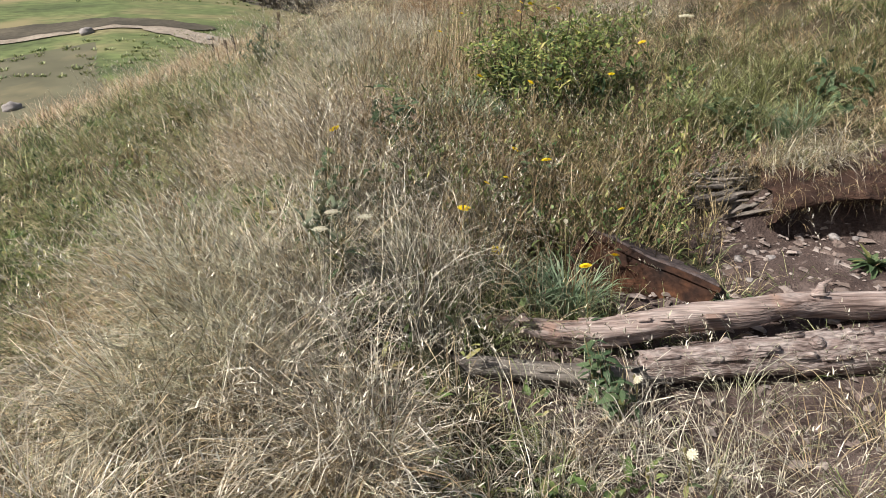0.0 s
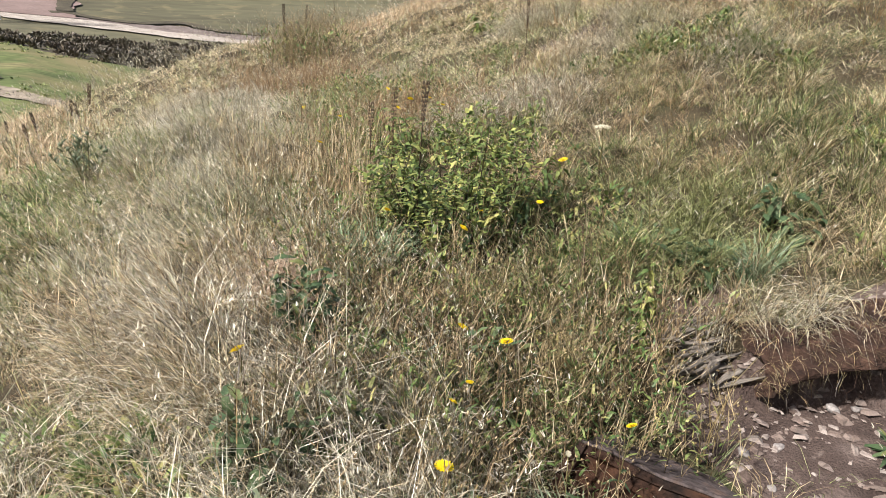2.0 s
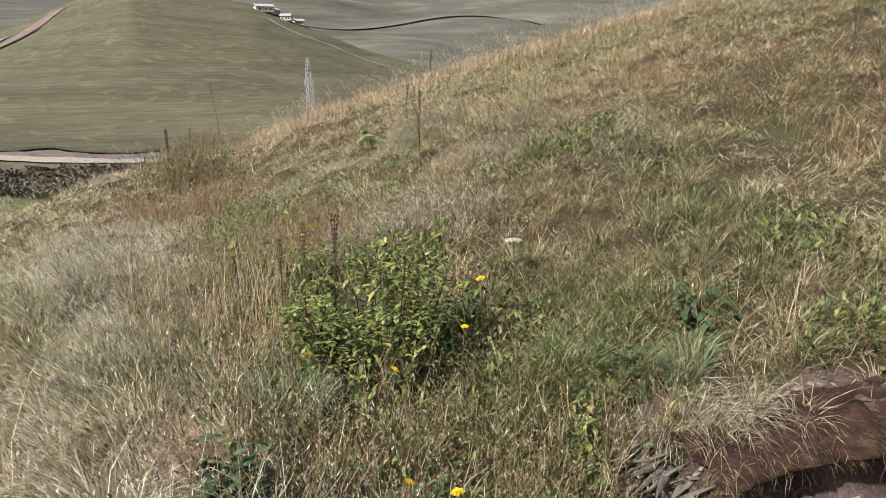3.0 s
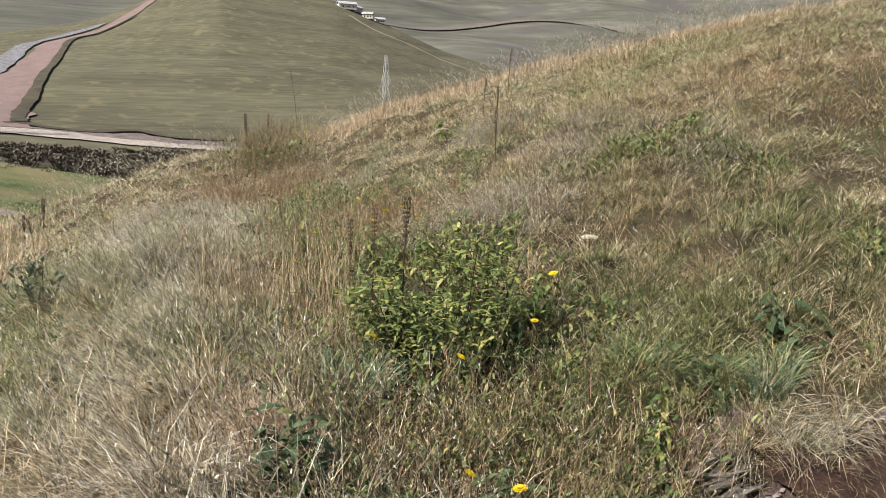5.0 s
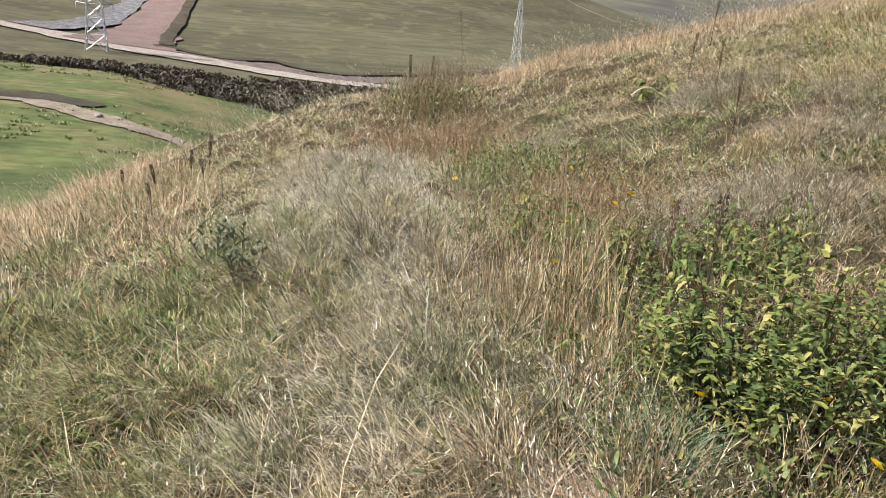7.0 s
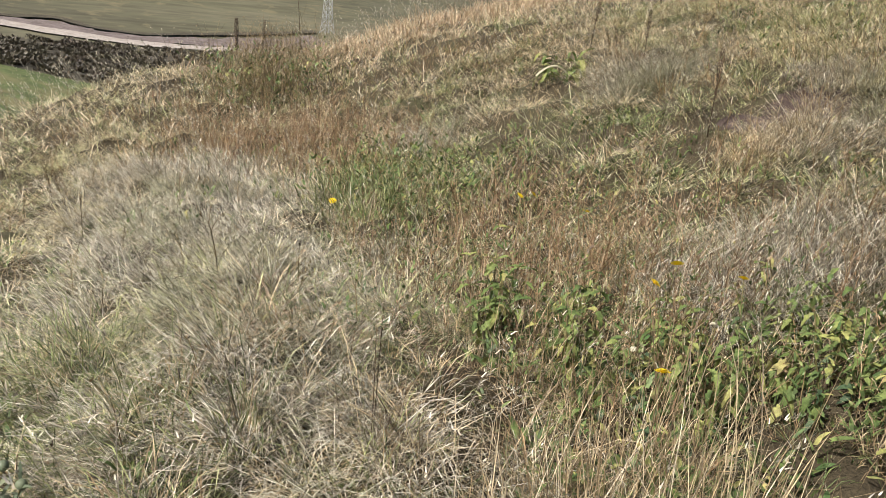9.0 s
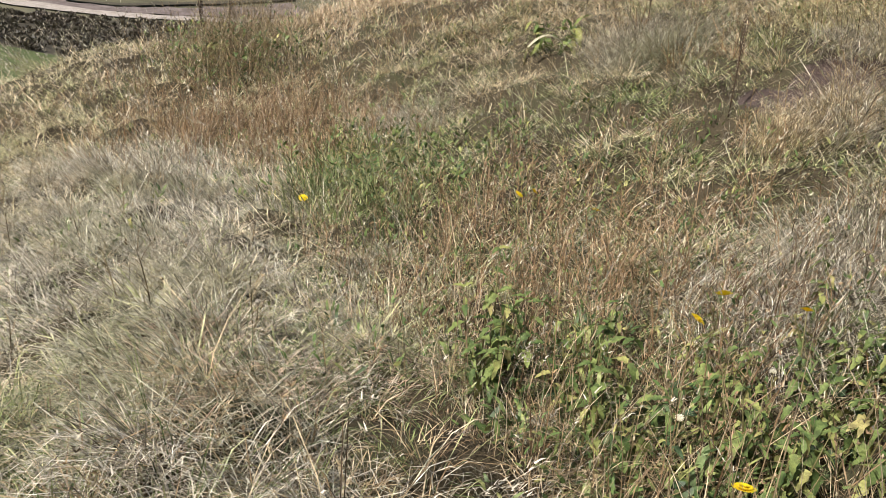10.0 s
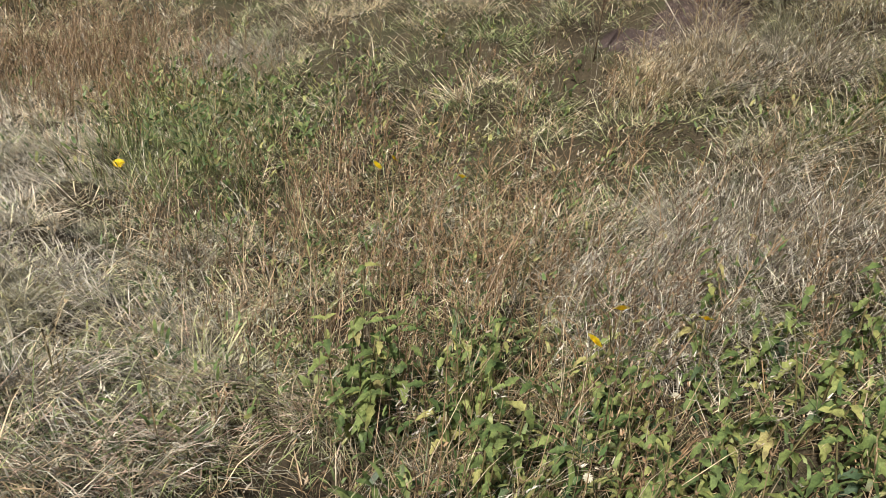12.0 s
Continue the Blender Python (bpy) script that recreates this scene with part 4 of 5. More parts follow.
# ---- the hollow: logs, plate, bank, stump ----
def log(name, label, a, b, r0, r1, material, seed, bend=0.03, flakes=0, flake_mat=None, splinters=0, knots=2, crook=0.0, stubs=()):
    """A fallen trunk from a to b: an uneven tapering body, knots, loose bark and a splintered end."""
    rs = random.Random(seed)
    va, vb = Vector(a), Vector(b)
    along = vb - va
    base = new(name)
    base.empty_display_size = 0.1
    base.matrix_world = Matrix.Translation(va) @ along.to_track_quat("X", "Z").to_matrix().to_4x4()
    tagged(base, label, "log")
    long, sides, n = along.length, 22, 46
    bm = bmesh.new()
    rings = []
    for i in range(n + 1):
        s = i / n
        r = r0 + (r1 - r0) * s
        r = r * (1 + 4.0 * crook * noise.noise(Vector((s * long * 2.2, seed, 7.0))))
        cy, cz = bend * math.sin(math.pi * s * 1.3) + crook * noise.noise(Vector((s * long * 2.4, seed, 1.0))), bend * 0.4 * math.sin(math.pi * s * 2.1) + 0.5 * crook * noise.noise(Vector((s * long * 2.8, seed, 4.0)))
        ring = []
        for k in range(sides):
            t = 2 * math.pi * k / sides
            v = noise.fractal(Vector((s * long * 2.5, 2.2 * math.cos(t) + seed, 2.2 * math.sin(t))), 1.0, 2.0, 4)
            groove = noise.noise(Vector((s * long * 0.8, 5 * math.cos(t) + seed, 5 * math.sin(t))))
            rr = r * (1 + 0.20 * v + 0.16 * groove)
            end = 0.0
            if splinters and i == n:
                end = rs.uniform(-0.14, 0.05) * long * 0.5
            ring.append(bm.verts.new((s * long + end + (rs.uniform(-0.03, 0.02) if i in (0,) else 0), cy + rr * math.cos(t), cz + rr * math.sin(t))))
        rings.append(ring)
    for p, q in zip(rings, rings[1:]):
        for k in range(sides):
            bm.faces.new((p[k], p[(k + 1) % sides], q[(k + 1) % sides], q[k]))
    bm.faces.new(rings[0][::-1])
    bm.faces.new(rings[-1])
    part("trunk", bm, material, base)
    for s, t, reach in stubs:
        r = r0 + (r1 - r0) * s
        cy, cz = bend * math.sin(math.pi * s * 1.3), bend * 0.4 * math.sin(math.pi * s * 2.1)
        c, d = Vector((s * long, cy, cz)), Vector((0.75, math.cos(t), math.sin(t))).normalized()
        side = Vector((0.2, -math.sin(t), math.cos(t))) * 0.02
        bm = bmesh.new()
        tube(bm, [c, c + d * (r + 0.2 * reach) + side * 0.4, c + d * (r + 0.65 * reach) - side * 0.5, c + d * (r + reach) + side], [r * 0.62, r * 0.42, r * 0.3, r * 0.06], 9)
        for v in bm.verts:
            v.co += Vector((0.012, 0.010, 0.010)) * noise.noise(v.co * 40)
        part("broken_branch", bm, material, base)
    for _ in range(knots):
        s, t = rs.uniform(0.1, 0.9), rs.uniform(0.3, 2.0)
        r = r0 + (r1 - r0) * s
        bm = bmesh.new()
        cy, cz = bend * math.sin(math.pi * s * 1.3), bend * 0.4 * math.sin(math.pi * s * 2.1)
        tube(bm, [(s * long, cy + r * 0.7 * math.cos(t), cz + r * 0.7 * math.sin(t)), (s * long + 0.01, cy + r * 1.02 * math.cos(t), cz + r * 1.02 * math.sin(t)), (s * long + 0.015, cy + r * 1.14 * math.cos(t), cz + r * 1.14 * math.sin(t))], [r * 0.45, r * 0.36, r * 0.2], 9)
        part("knot", bm, material, base)
    for _ in range(flakes):
        s, t = rs.uniform(0.02, 0.97), rs.uniform(0.1, 2.9)
        r = (r0 + (r1 - r0) * s) * 1.07
        cy, cz = bend * math.sin(math.pi * s * 1.3), bend * 0.4 * math.sin(math.pi * s * 2.1)
        fl, fw, lift = rs.uniform(0.03, 0.11), rs.uniform(0.12, 0.4), rs.uniform(0.0, 0.25)
        bm = bmesh.new()
        top, bot = [], []
        for i in range(4):
            for j in range(3):
                tt, ss = t + fw * (j / 2 - 0.5), s * long + fl * (i / 3 - 0.5) + rs.uniform(-0.008, 0.008)
                k = r * (1 + lift * (i / 3) ** 2 * (0.4 if j == 1 else 0.6)) + rs.uniform(0, 0.003)
                top.append(bm.verts.new((ss, cy + k * math.cos(tt), cz + k * math.sin(tt))))
                bot.append(bm.verts.new((ss, cy + (k - 0.006) * math.cos(tt), cz + (k - 0.006) * math.sin(tt))))
        for i in range(3):
            for j in range(2):
                q = i * 3 + j
                bm.faces.new((top[q], top[q + 3], top[q + 4], top[q + 1]))
                bm.faces.new((bot[q], bot[q + 1], bot[q + 4], bot[q + 3]))
        for rim in ([0, 1, 2], [2, 5, 8, 11], [11, 10, 9], [9, 6, 3, 0]):
            for u, v in zip(rim, rim[1:]):
                bm.faces.new((top[u], top[v], bot[v], bot[u]))
        part("bark_flake", bm, flake_mat or material, base)
    for _ in range(splinters):
        t, r = rs.uniform(0, 6.28), r1 * rs.uniform(0.3, 1.0)
        x1, d = long + rs.uniform(0.02, 0.16), rs.uniform(-0.02, 0.02)
        bm = bmesh.new()
        cy, cz = bend * math.sin(math.pi * 1.3), bend * 0.4 * math.sin(math.pi * 2.1)
        tube(bm, [(long - 0.2, cy + r * math.cos(t), cz + r * math.sin(t)), (long - 0.03, cy + r * 1.05 * math.cos(t), cz + r * 1.05 * math.sin(t)), (x1, cy + r * math.cos(t) + d, cz + r * math.sin(t) + abs(d))], [0.014, 0.011, 0.002], 5)
        part("splinter", bm, material, base)
    return base


log("fallen_log", "pale barkless fallen log with a splintered end beside a thicker log", (-0.06, 2.78, 0.075), (1.89, 2.79, 0.125), 0.060, 0.054, WOOD, 3, -0.09, 7, WOOD, 11, 2, 0.05, ((0.55, 5.6, 0.16), (0.86, 4.9, 0.20), (0.80, 1.2, 0.07), (0.14, 2.2, 0.09), (0.05, 4.4, 0.10)))
log("fallen_log", "thick fallen log with flaky pinkish-grey bark on bare earth", (0.74, 2.485, 0.03), (2.9, 2.56, 0.14), 0.068, 0.105, BARK, 8, 0.02, 80, BARK, 0, 4, 0.03, ((0.42, 5.9, 0.05),))
log("fallen_log", "thin grey rotten log half sunk in dry grass", (-0.12, 2.40, 0.075), (0.70, 2.385, 0.045), 0.036, 0.050, GREYWOOD, 5, 0.015, 6, GREYWOOD, 5, 1, 0.02)


def rusty_box():
    """A tilted rusted steel box half buried in weeds: thick front wall, dusty top plate with a turned-down rim, torn corner."""
    base = new("rusty_steel_box")
    base.matrix_world = pose(0.60, 3.33, 0.05, -16, 12, -31)
    tagged(base, "tilted rusty steel box half buried among weeds", "metal scrap")
    def slab(name, corners, thick, material, label=""):
        bm = bmesh.new()
        vs = [bm.verts.new(c) for c in corners]
        f = bm.faces.new(vs)
        f.normal_update()
        out = bmesh.ops.extrude_face_region(bm, geom=[f])
        bmesh.ops.translate(bm, vec=-f.normal * thick, verts=[v for v in out["geom"] if isinstance(v, bmesh.types.BMVert)])
        bmesh.ops.recalc_face_normals(bm, faces=bm.faces[:])
        bmesh.ops.subdivide_edges(bm, edges=bm.edges[:], cuts=5, use_grid_fill=True)
        for v in bm.verts:
            v.co += Vector((0, 0, 0.014)) * noise.noise(v.co * 7) + Vector((0.008, 0.009, 0)) * noise.noise(v.co * 11 + Vector((3, 1, 2)))
        return part(name, bm, material, base, label, smooth=False)
    slab("front_wall", [(0, 0, -0.08), (0.64, 0, -0.08), (0.64, 0.0, 0.20), (0.0, 0.0, 0.21)], 0.012, RUST)
    slab("top_plate", [(0, 0.004, 0.212), (0.64, 0.004, 0.202), (0.56, 0.26, 0.19), (0.10, 0.26, 0.20)], 0.010, SLATE, "dusty grey top plate")
    slab("side_wall", [(0, 0.36, -0.08), (-0.002, 0.0, -0.08), (-0.002, 0.0, 0.2), (0.08, 0.36, 0.185)], 0.012, RUST)
    slab("rim", [(-0.01, -0.016, 0.185), (0.65, -0.016, 0.185), (0.65, -0.016, 0.208), (-0.01, -0.016, 0.218)], 0.012, RUST)
    slab("torn_corner", [(-0.06, -0.02, 0.02), (0.0, -0.02, 0.0), (0.02, -0.03, 0.23), (-0.02, -0.01, 0.19)], 0.010, RUST, "torn orange-rusted corner")


rusty_box()


def bank():
    """The undercut lip of the earth bank: a thick shelf of fibrous peat on the slope's edge, with hanging roots."""
    base = thing("peat_bank", "undercut brown peat bank with hanging roots over bare earth", "earth bank", 2.2, 3.9, 0.0)
    bm = bmesh.new()
    n, m = 110, 22
    rows = []
    for i in range(n + 1):
        x = 1.66 + 1.9 * i / n
        lip = float(bank_line(x))
        top = height_at(x, lip + 0.12)
        thick = 0.11 + 0.03 * math.sin(5 * x) + 0.05 * min(1, max(0, (x - 1.9) / 0.5))
        row = []
        for j in range(m + 1):
            s = j / m
            if s < 0.35:
                q = s / 0.35
                p = Vector((x, lip + 0.34 - 0.42 * q, height_at(x, lip + 0.34 - 0.30 * q) + 0.02))
            elif s < 0.7:
                q = (s - 0.35) / 0.35
                p = Vector((x, lip - 0.08 - 0.09 * math.sin(math.pi * q), top + 0.015 - thick * q))
            else:
                q = (s - 0.7) / 0.3
                p = Vector((x, lip - 0.08 + 0.34 * q, top - thick - 0.03 * q))
            k = noise.fractal(p * 9, 1.0, 2.0, 4)
            row.append(bm.verts.new(p + Vector((0.01, -0.05, 0.035)) * k + Vector((0, -0.02, 0.015)) * noise.noise(p * 26)))
        rows.append(row)
    for a, b in zip(rows, rows[1:]):
        for j in range(m):
            bm.faces.new((a[j], b[j], b[j + 1], a[j + 1]))
    part("peat_shelf", bm, PEAT, base)
    base_shift = Vector((-2.2, -3.9, 0))
    for v in base.children[0].data.vertices:
        v.co += base_shift
    rs = random.Random(4)
    for _ in range(34):
        x = rs.uniform(1.7, 3.2)
        lip = float(bank_line(x))
        z = height_at(x, lip + 0.12)
        bm = bmesh.new()
        p = Vector((x - 2.2, lip - 0.13 - 3.9, z - rs.uniform(0.0, 0.06)))
        pts = [p + Vector((0, 0.14, 0.03)), p]
        for _ in range(3):
            p = p + Vector((rs.uniform(-0.04, 0.04), rs.uniform(-0.03, 0.02), -rs.uniform(0.03, 0.08)))
            pts.append(p)
        r = rs.uniform(0.0012, 0.0035)
        tube(bm, pts, [r, r, r * 0.8, r * 0.6, r * 0.3], 4)
        part("root", bm, GREYWOOD if rs.random() < 0.5 else PEAT, base)


bank()


def stump():
    """A shattered grey root stump: layered slabs of split wood fanning out of the bank."""
    rs = random.Random(12)
    base = thing("root_stump", "shattered grey root stump with split layers", "stump", 1.47, 3.85, height_at(1.47, 3.85))
    for k in range(40):
        a = radians(rs.uniform(-16, 24) + (30 if k % 6 == 0 else 0))
        x, y, z = rs.uniform(-0.13, 0.13), rs.uniform(-0.13, 0.06), 0.0 + 0.0045 * k
        y = y + 0.004 * k
        long, wide, thick = rs.uniform(0.18, 0.46), rs.uniform(0.014, 0.045), rs.uniform(0.006, 0.014)
        bm = bmesh.new()
        n = 9
        top, bot = [], []
        for i in range(n + 1):
            s = i / n - 0.5
            w = wide * (1 - 0.93 * abs(2 * s) ** 1.4) * (1 + 0.3 * noise.noise(Vector((s * 6, k, 0))))
            h = 0.025 * noise.noise(Vector((s * 4, k, 5)))
            row_t, row_b = [], []
            for j in (-1, -0.3, 0.4, 1):
                g = 0.006 * noise.noise(Vector((s * 9, j * 3, k)))
                row_t.append(bm.verts.new((s * long, j * w * 0.5, h + thick * (1 - 0.5 * j * j) + g)))
                row_b.append(bm.verts.new((s * long, j * w * 0.5, h + g - thick * 0.4)))
            top.append(row_t), bot.append(row_b)
        for i in range(n):
            for j in range(3):
                bm.faces.new((top[i][j], top[i + 1][j], top[i + 1][j + 1], top[i][j + 1]))
                bm.faces.new((bot[i][j], bot[i][j + 1], bot[i + 1][j + 1], bot[i + 1][j]))
            bm.faces.new((top[i][0], bot[i][0], bot[i + 1][0], top[i + 1][0]))
            bm.faces.new((top[i][3], top[i + 1][3], bot[i + 1][3], bot[i][3]))
        ob = part("wood_layer", bm, GREYWOOD, base)
        ob.matrix_basis = pose(x, y, z, rs.uniform(-5, 35), rs.uniform(-18, 8), math.degrees(a))


stump()


def chips():
    """Loose chips of bark, wood and stone over the bare hollow."""
    x, y, rs = scatter(2300, 0.4, 3.2, 1.6, 4.1, lambda a, b: (bare(a, b) > 0.6) * (0.35 + 0.65 * patch(a, b, 3.0, 61)), 181)
    z = height(x, y)
    n = len(x)
    size = rs.uniform(0.005, 0.026, n) * (0.5 + 1.5 * rs.uniform(0, 1, n) ** 4)
    verts, tris = [], []
    corner = np.array([[-1, -0.6, 0], [0.9, -0.7, 0], [1.1, 0.5, 0], [-0.8, 0.75, 0], [-0.5, -0.3, 0.35], [0.6, -0.3, 0.42], [0.5, 0.35, 0.36], [-0.45, 0.4, 0.45]])
    faces = np.array([[4, 5, 6], [4, 6, 7], [0, 1, 5], [0, 5, 4], [1, 2, 6], [1, 6, 5], [2, 3, 7], [2, 7, 6], [3, 0, 4], [3, 4, 7]])
    for i in range(n):
        c = corner * size[i] * rs.uniform(0.6, 1.3, 3) * rs.uniform(0.8, 1.2, (8, 1))
        m = np.array(Euler((rs.uniform(-0.35, 0.35), rs.uniform(-0.35, 0.35), rs.uniform(0, 6.28))).to_matrix())
        verts.append(c @ m.T + (x[i], y[i], z[i] + 0.002))
        tris.append(faces + 8 * i)
    tagged(new("wood_chips", tri_mesh("wood_chips", np.concatenate(verts), np.concatenate(tris), CHIP)), "pale wood chips and stones strewn over earth", "debris", kind="stuff")


chips()


def stone(x, y, size, seed, flat=0.6):
    rs = random.Random(seed)
    bm = bmesh.new()
    bmesh.ops.create_icosphere(bm, subdivisions=3, radius=1.0)
    for v in bm.verts:
        k = 1 + 0.35 * noise.noise(v.co * 1.3 + Vector((seed, 0, 0))) + 0.12 * noise.noise(v.co * 4)
        v.co = Vector((v.co.x * k * size, v.co.y * k * size * 0.8, v.co.z * k * size * flat))
    ob = part("stone", bm, STONE)
    ob.matrix_world = pose(x, y, height_at(x, y) + size * flat * 0.35, rs.uniform(-12, 12), rs.uniform(-12, 12), rs.uniform(0, 360))
    return tagged(ob, "small rough grey-brown stone on bare earth", "stone", "stones in the hollow")


for k in range(16):
    rs = random.Random(900 + k)
    stone(rs.uniform(1.35, 2.7), rs.uniform(2.25, 3.7), rs.uniform(0.014, 0.034), 900 + k)


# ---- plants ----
# Low leaves are darker green; they and the stems carry inner shade in colour.
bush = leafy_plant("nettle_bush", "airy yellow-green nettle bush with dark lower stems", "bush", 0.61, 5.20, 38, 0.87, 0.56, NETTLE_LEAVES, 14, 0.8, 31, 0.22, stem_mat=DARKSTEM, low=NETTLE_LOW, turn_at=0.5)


def small_leaves(parent, n, spread, tall, seed, size=(0.03, 0.065)):
    """The many small leaves that fill a bush out, as one piece of it."""
    rs = np.random.RandomState(seed)
    c = 34
    a, d, s = rs.uniform(0, 6.28, c), spread * np.sqrt(rs.uniform(0, 1, c)), rs.uniform(0.1, 1.0, n) ** 0.55
    h, pick = tall * (1 - 0.3 * (d / spread) ** 2) * rs.uniform(0.55, 1.12, c), rs.randint(0, c, n)
    k, off = 0.55 + 0.45 * s, (1.1 - 0.75 * s) * 0.085
    v, t = blades((d * np.cos(a))[pick] * k + off * rs.normal(0, 1, n), (d * np.sin(a))[pick] * k + off * rs.normal(0, 1, n), s * h[pick], rs.uniform(*size, n), rs.uniform(0.012, 0.028, n), rs.uniform(0, 6.28, n), rs.uniform(0.7, 1.5, n), rs.uniform(1.4, 2.3, n), rs)
    ob = new("small_leaves", tri_mesh("small_leaves", v, t, NETTLE_MANY, smooth=True))
    ob.parent = parent
    return tagged(ob, "small yellowing leaves", kind="stuff")


small_leaves(bush, 1900, 0.57, 0.84, 91, (0.025, 0.065))
CLUMP = "nettle clumps"
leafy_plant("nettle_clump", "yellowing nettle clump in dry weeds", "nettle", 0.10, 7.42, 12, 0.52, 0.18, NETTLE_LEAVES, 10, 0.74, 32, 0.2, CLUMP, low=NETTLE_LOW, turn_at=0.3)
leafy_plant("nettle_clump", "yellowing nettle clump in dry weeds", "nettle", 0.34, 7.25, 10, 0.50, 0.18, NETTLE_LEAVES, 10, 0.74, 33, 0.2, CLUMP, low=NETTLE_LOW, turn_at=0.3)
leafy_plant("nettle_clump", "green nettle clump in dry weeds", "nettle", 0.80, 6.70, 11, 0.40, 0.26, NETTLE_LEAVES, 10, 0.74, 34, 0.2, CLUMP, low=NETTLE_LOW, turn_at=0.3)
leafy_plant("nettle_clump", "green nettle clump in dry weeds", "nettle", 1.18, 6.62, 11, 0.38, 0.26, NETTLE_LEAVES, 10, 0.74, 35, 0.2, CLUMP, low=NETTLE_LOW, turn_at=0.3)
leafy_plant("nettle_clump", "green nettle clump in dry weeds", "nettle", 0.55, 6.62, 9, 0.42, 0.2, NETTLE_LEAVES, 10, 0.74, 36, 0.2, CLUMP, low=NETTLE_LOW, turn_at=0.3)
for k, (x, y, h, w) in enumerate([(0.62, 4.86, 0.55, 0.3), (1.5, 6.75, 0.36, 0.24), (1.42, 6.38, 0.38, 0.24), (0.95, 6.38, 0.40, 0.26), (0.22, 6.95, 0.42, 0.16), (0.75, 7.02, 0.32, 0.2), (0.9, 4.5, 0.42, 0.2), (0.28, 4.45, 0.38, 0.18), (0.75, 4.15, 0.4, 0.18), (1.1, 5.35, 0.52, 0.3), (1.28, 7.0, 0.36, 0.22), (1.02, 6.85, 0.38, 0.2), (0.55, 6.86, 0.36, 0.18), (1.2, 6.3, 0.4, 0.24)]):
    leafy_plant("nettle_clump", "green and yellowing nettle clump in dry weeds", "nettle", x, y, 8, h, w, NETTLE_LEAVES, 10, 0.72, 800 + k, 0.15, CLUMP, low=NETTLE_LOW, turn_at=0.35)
leafy_plant("nettle_clump", "dark green nettle on the ridge", "nettle", -0.32, 3.86, 10, 0.46, 0.15, DEEP_LEAVES, 10, 1.05, 37, 0.2, CLUMP)
leafy_plant("nettle_clump", "dark green nettle among dry grass", "nettle", -0.30, 3.2, 6, 0.38, 0.12, DEEP_LEAVES, 8, 0.9, 38, 0.2, CLUMP)
leafy_plant("nettle_clump", "dark green nettle among dry grass", "nettle", -0.56, 3.05, 6, 0.34, 0.12, DEEP_LEAVES, 8, 0.9, 39, 0.2, CLUMP)
leafy_plant("nettle_clump", "leafy green weed below yellow flowers", "nettle", 0.47, 3.80, 14, 0.50, 0.20, DEEP_LEAVES, 10, 1.0, 40, 0.1, CLUMP)
leafy_plant("nettle_clump", "fresh green nettle beside the logs", "nettle", 0.58, 2.27, 10, 0.38, 0.15, DEEP_LEAVES, 10, 0.75, 41, 0.1, CLUMP)
leafy_plant("nettle_clump", "bright green weed beside the stump", "nettle", 1.30, 4.08, 11, 0.42, 0.15, NETTLE_LEAVES, 10, 0.95, 42, 0.1, CLUMP)
leafy_plant("nettle_clump", "broad green leaves above the bank", "nettle", 1.72, 4.46, 10, 0.34, 0.22, DEEP_LEAVES, 8, 1.3, 43, 0.1, CLUMP)
leafy_plant("nettle_clump", "green leafy weed above the bank", "nettle", 2.35, 4.55, 7, 0.32, 0.18, DEEP_LEAVES, 7, 1.1, 44, 0.1, CLUMP)
leafy_plant("nettle_clump", "broad green leaves in grass", "nettle", 2.55, 11.45, 7, 0.36, 0.25, NETTLE_LEAVES, 6, 1.5, 45, 0.1, CLUMP)


def rosette(name, label, x, y, leaves, size, seed, lift=25):
    rs = random.Random(seed)
    base = thing(name, label, "weed", x, y, group="green rosettes")
    for k in range(leaves):
        placed("leaf", rs.choice(DEEP_LEAVES), base, pose(0, 0, 0.01, rs.uniform(-15, 15), -rs.uniform(0, lift), 360 * k / leaves + rs.uniform(-14, 14)) @ Matrix.Diagonal((size * rs.uniform(0.7, 1.1), size * 0.62, size, 1)))


rosette("green_rosette", "dark green leaf rosette on bare earth", 1.98, 3.22, 24, 1.25, 51, 60)
for k in range(5):
    rosette("green_rosette", "low bluish-green weed beside the log", 1.18 + 0.06 * k, 2.96 + 0.05 * (k % 2), 10, 0.85, 52 + k, 55)


def wide_tuft(x, y, n, long, seed, label, spread=0.09):
    rs = np.random.RandomState(seed)
    a = rs.uniform(0, 2 * np.pi, n)
    d = spread * np.sqrt(rs.uniform(0, 1, n))
    px, py = d * np.cos(a), d * np.sin(a)
    z = height(x + px, y + py) - height_at(x, y) - 0.01
    v, t = blades(px, py, z, rs.uniform(*long, n), rs.uniform(0.0035, 0.0075, n), a + rs.normal(0, 0.5, n), rs.uniform(0.1, 0.6, n), rs.uniform(0.9, 1.9, n), rs)
    ob = new("grass_tuft", tri_mesh("grass_tuft", v, t, BLUISH, smooth=True))
    ob.matrix_world = pose(x, y, height_at(x, y))
    return tagged(ob, label, "grass tuft", "bluish grass tufts")


for k, (x, y, n, lo, hi) in enumerate([(0.52, 2.98, 230, 0.2, 0.34), (0.32, 2.92, 160, 0.15, 0.3), (0.10, 4.92, 260, 0.2, 0.42), (-0.05, 4.72, 200, 0.2, 0.38), (0.18, 5.15, 160, 0.2, 0.36), (1.96, 4.24, 150, 0.14, 0.30), (1.55, 4.75, 150, 0.15, 0.3), (0.2, 3.0, 120, 0.15, 0.28)]):
    wide_tuft(x, y, n, (lo, hi), 700 + k, "wide-bladed bluish-green grass tuft")

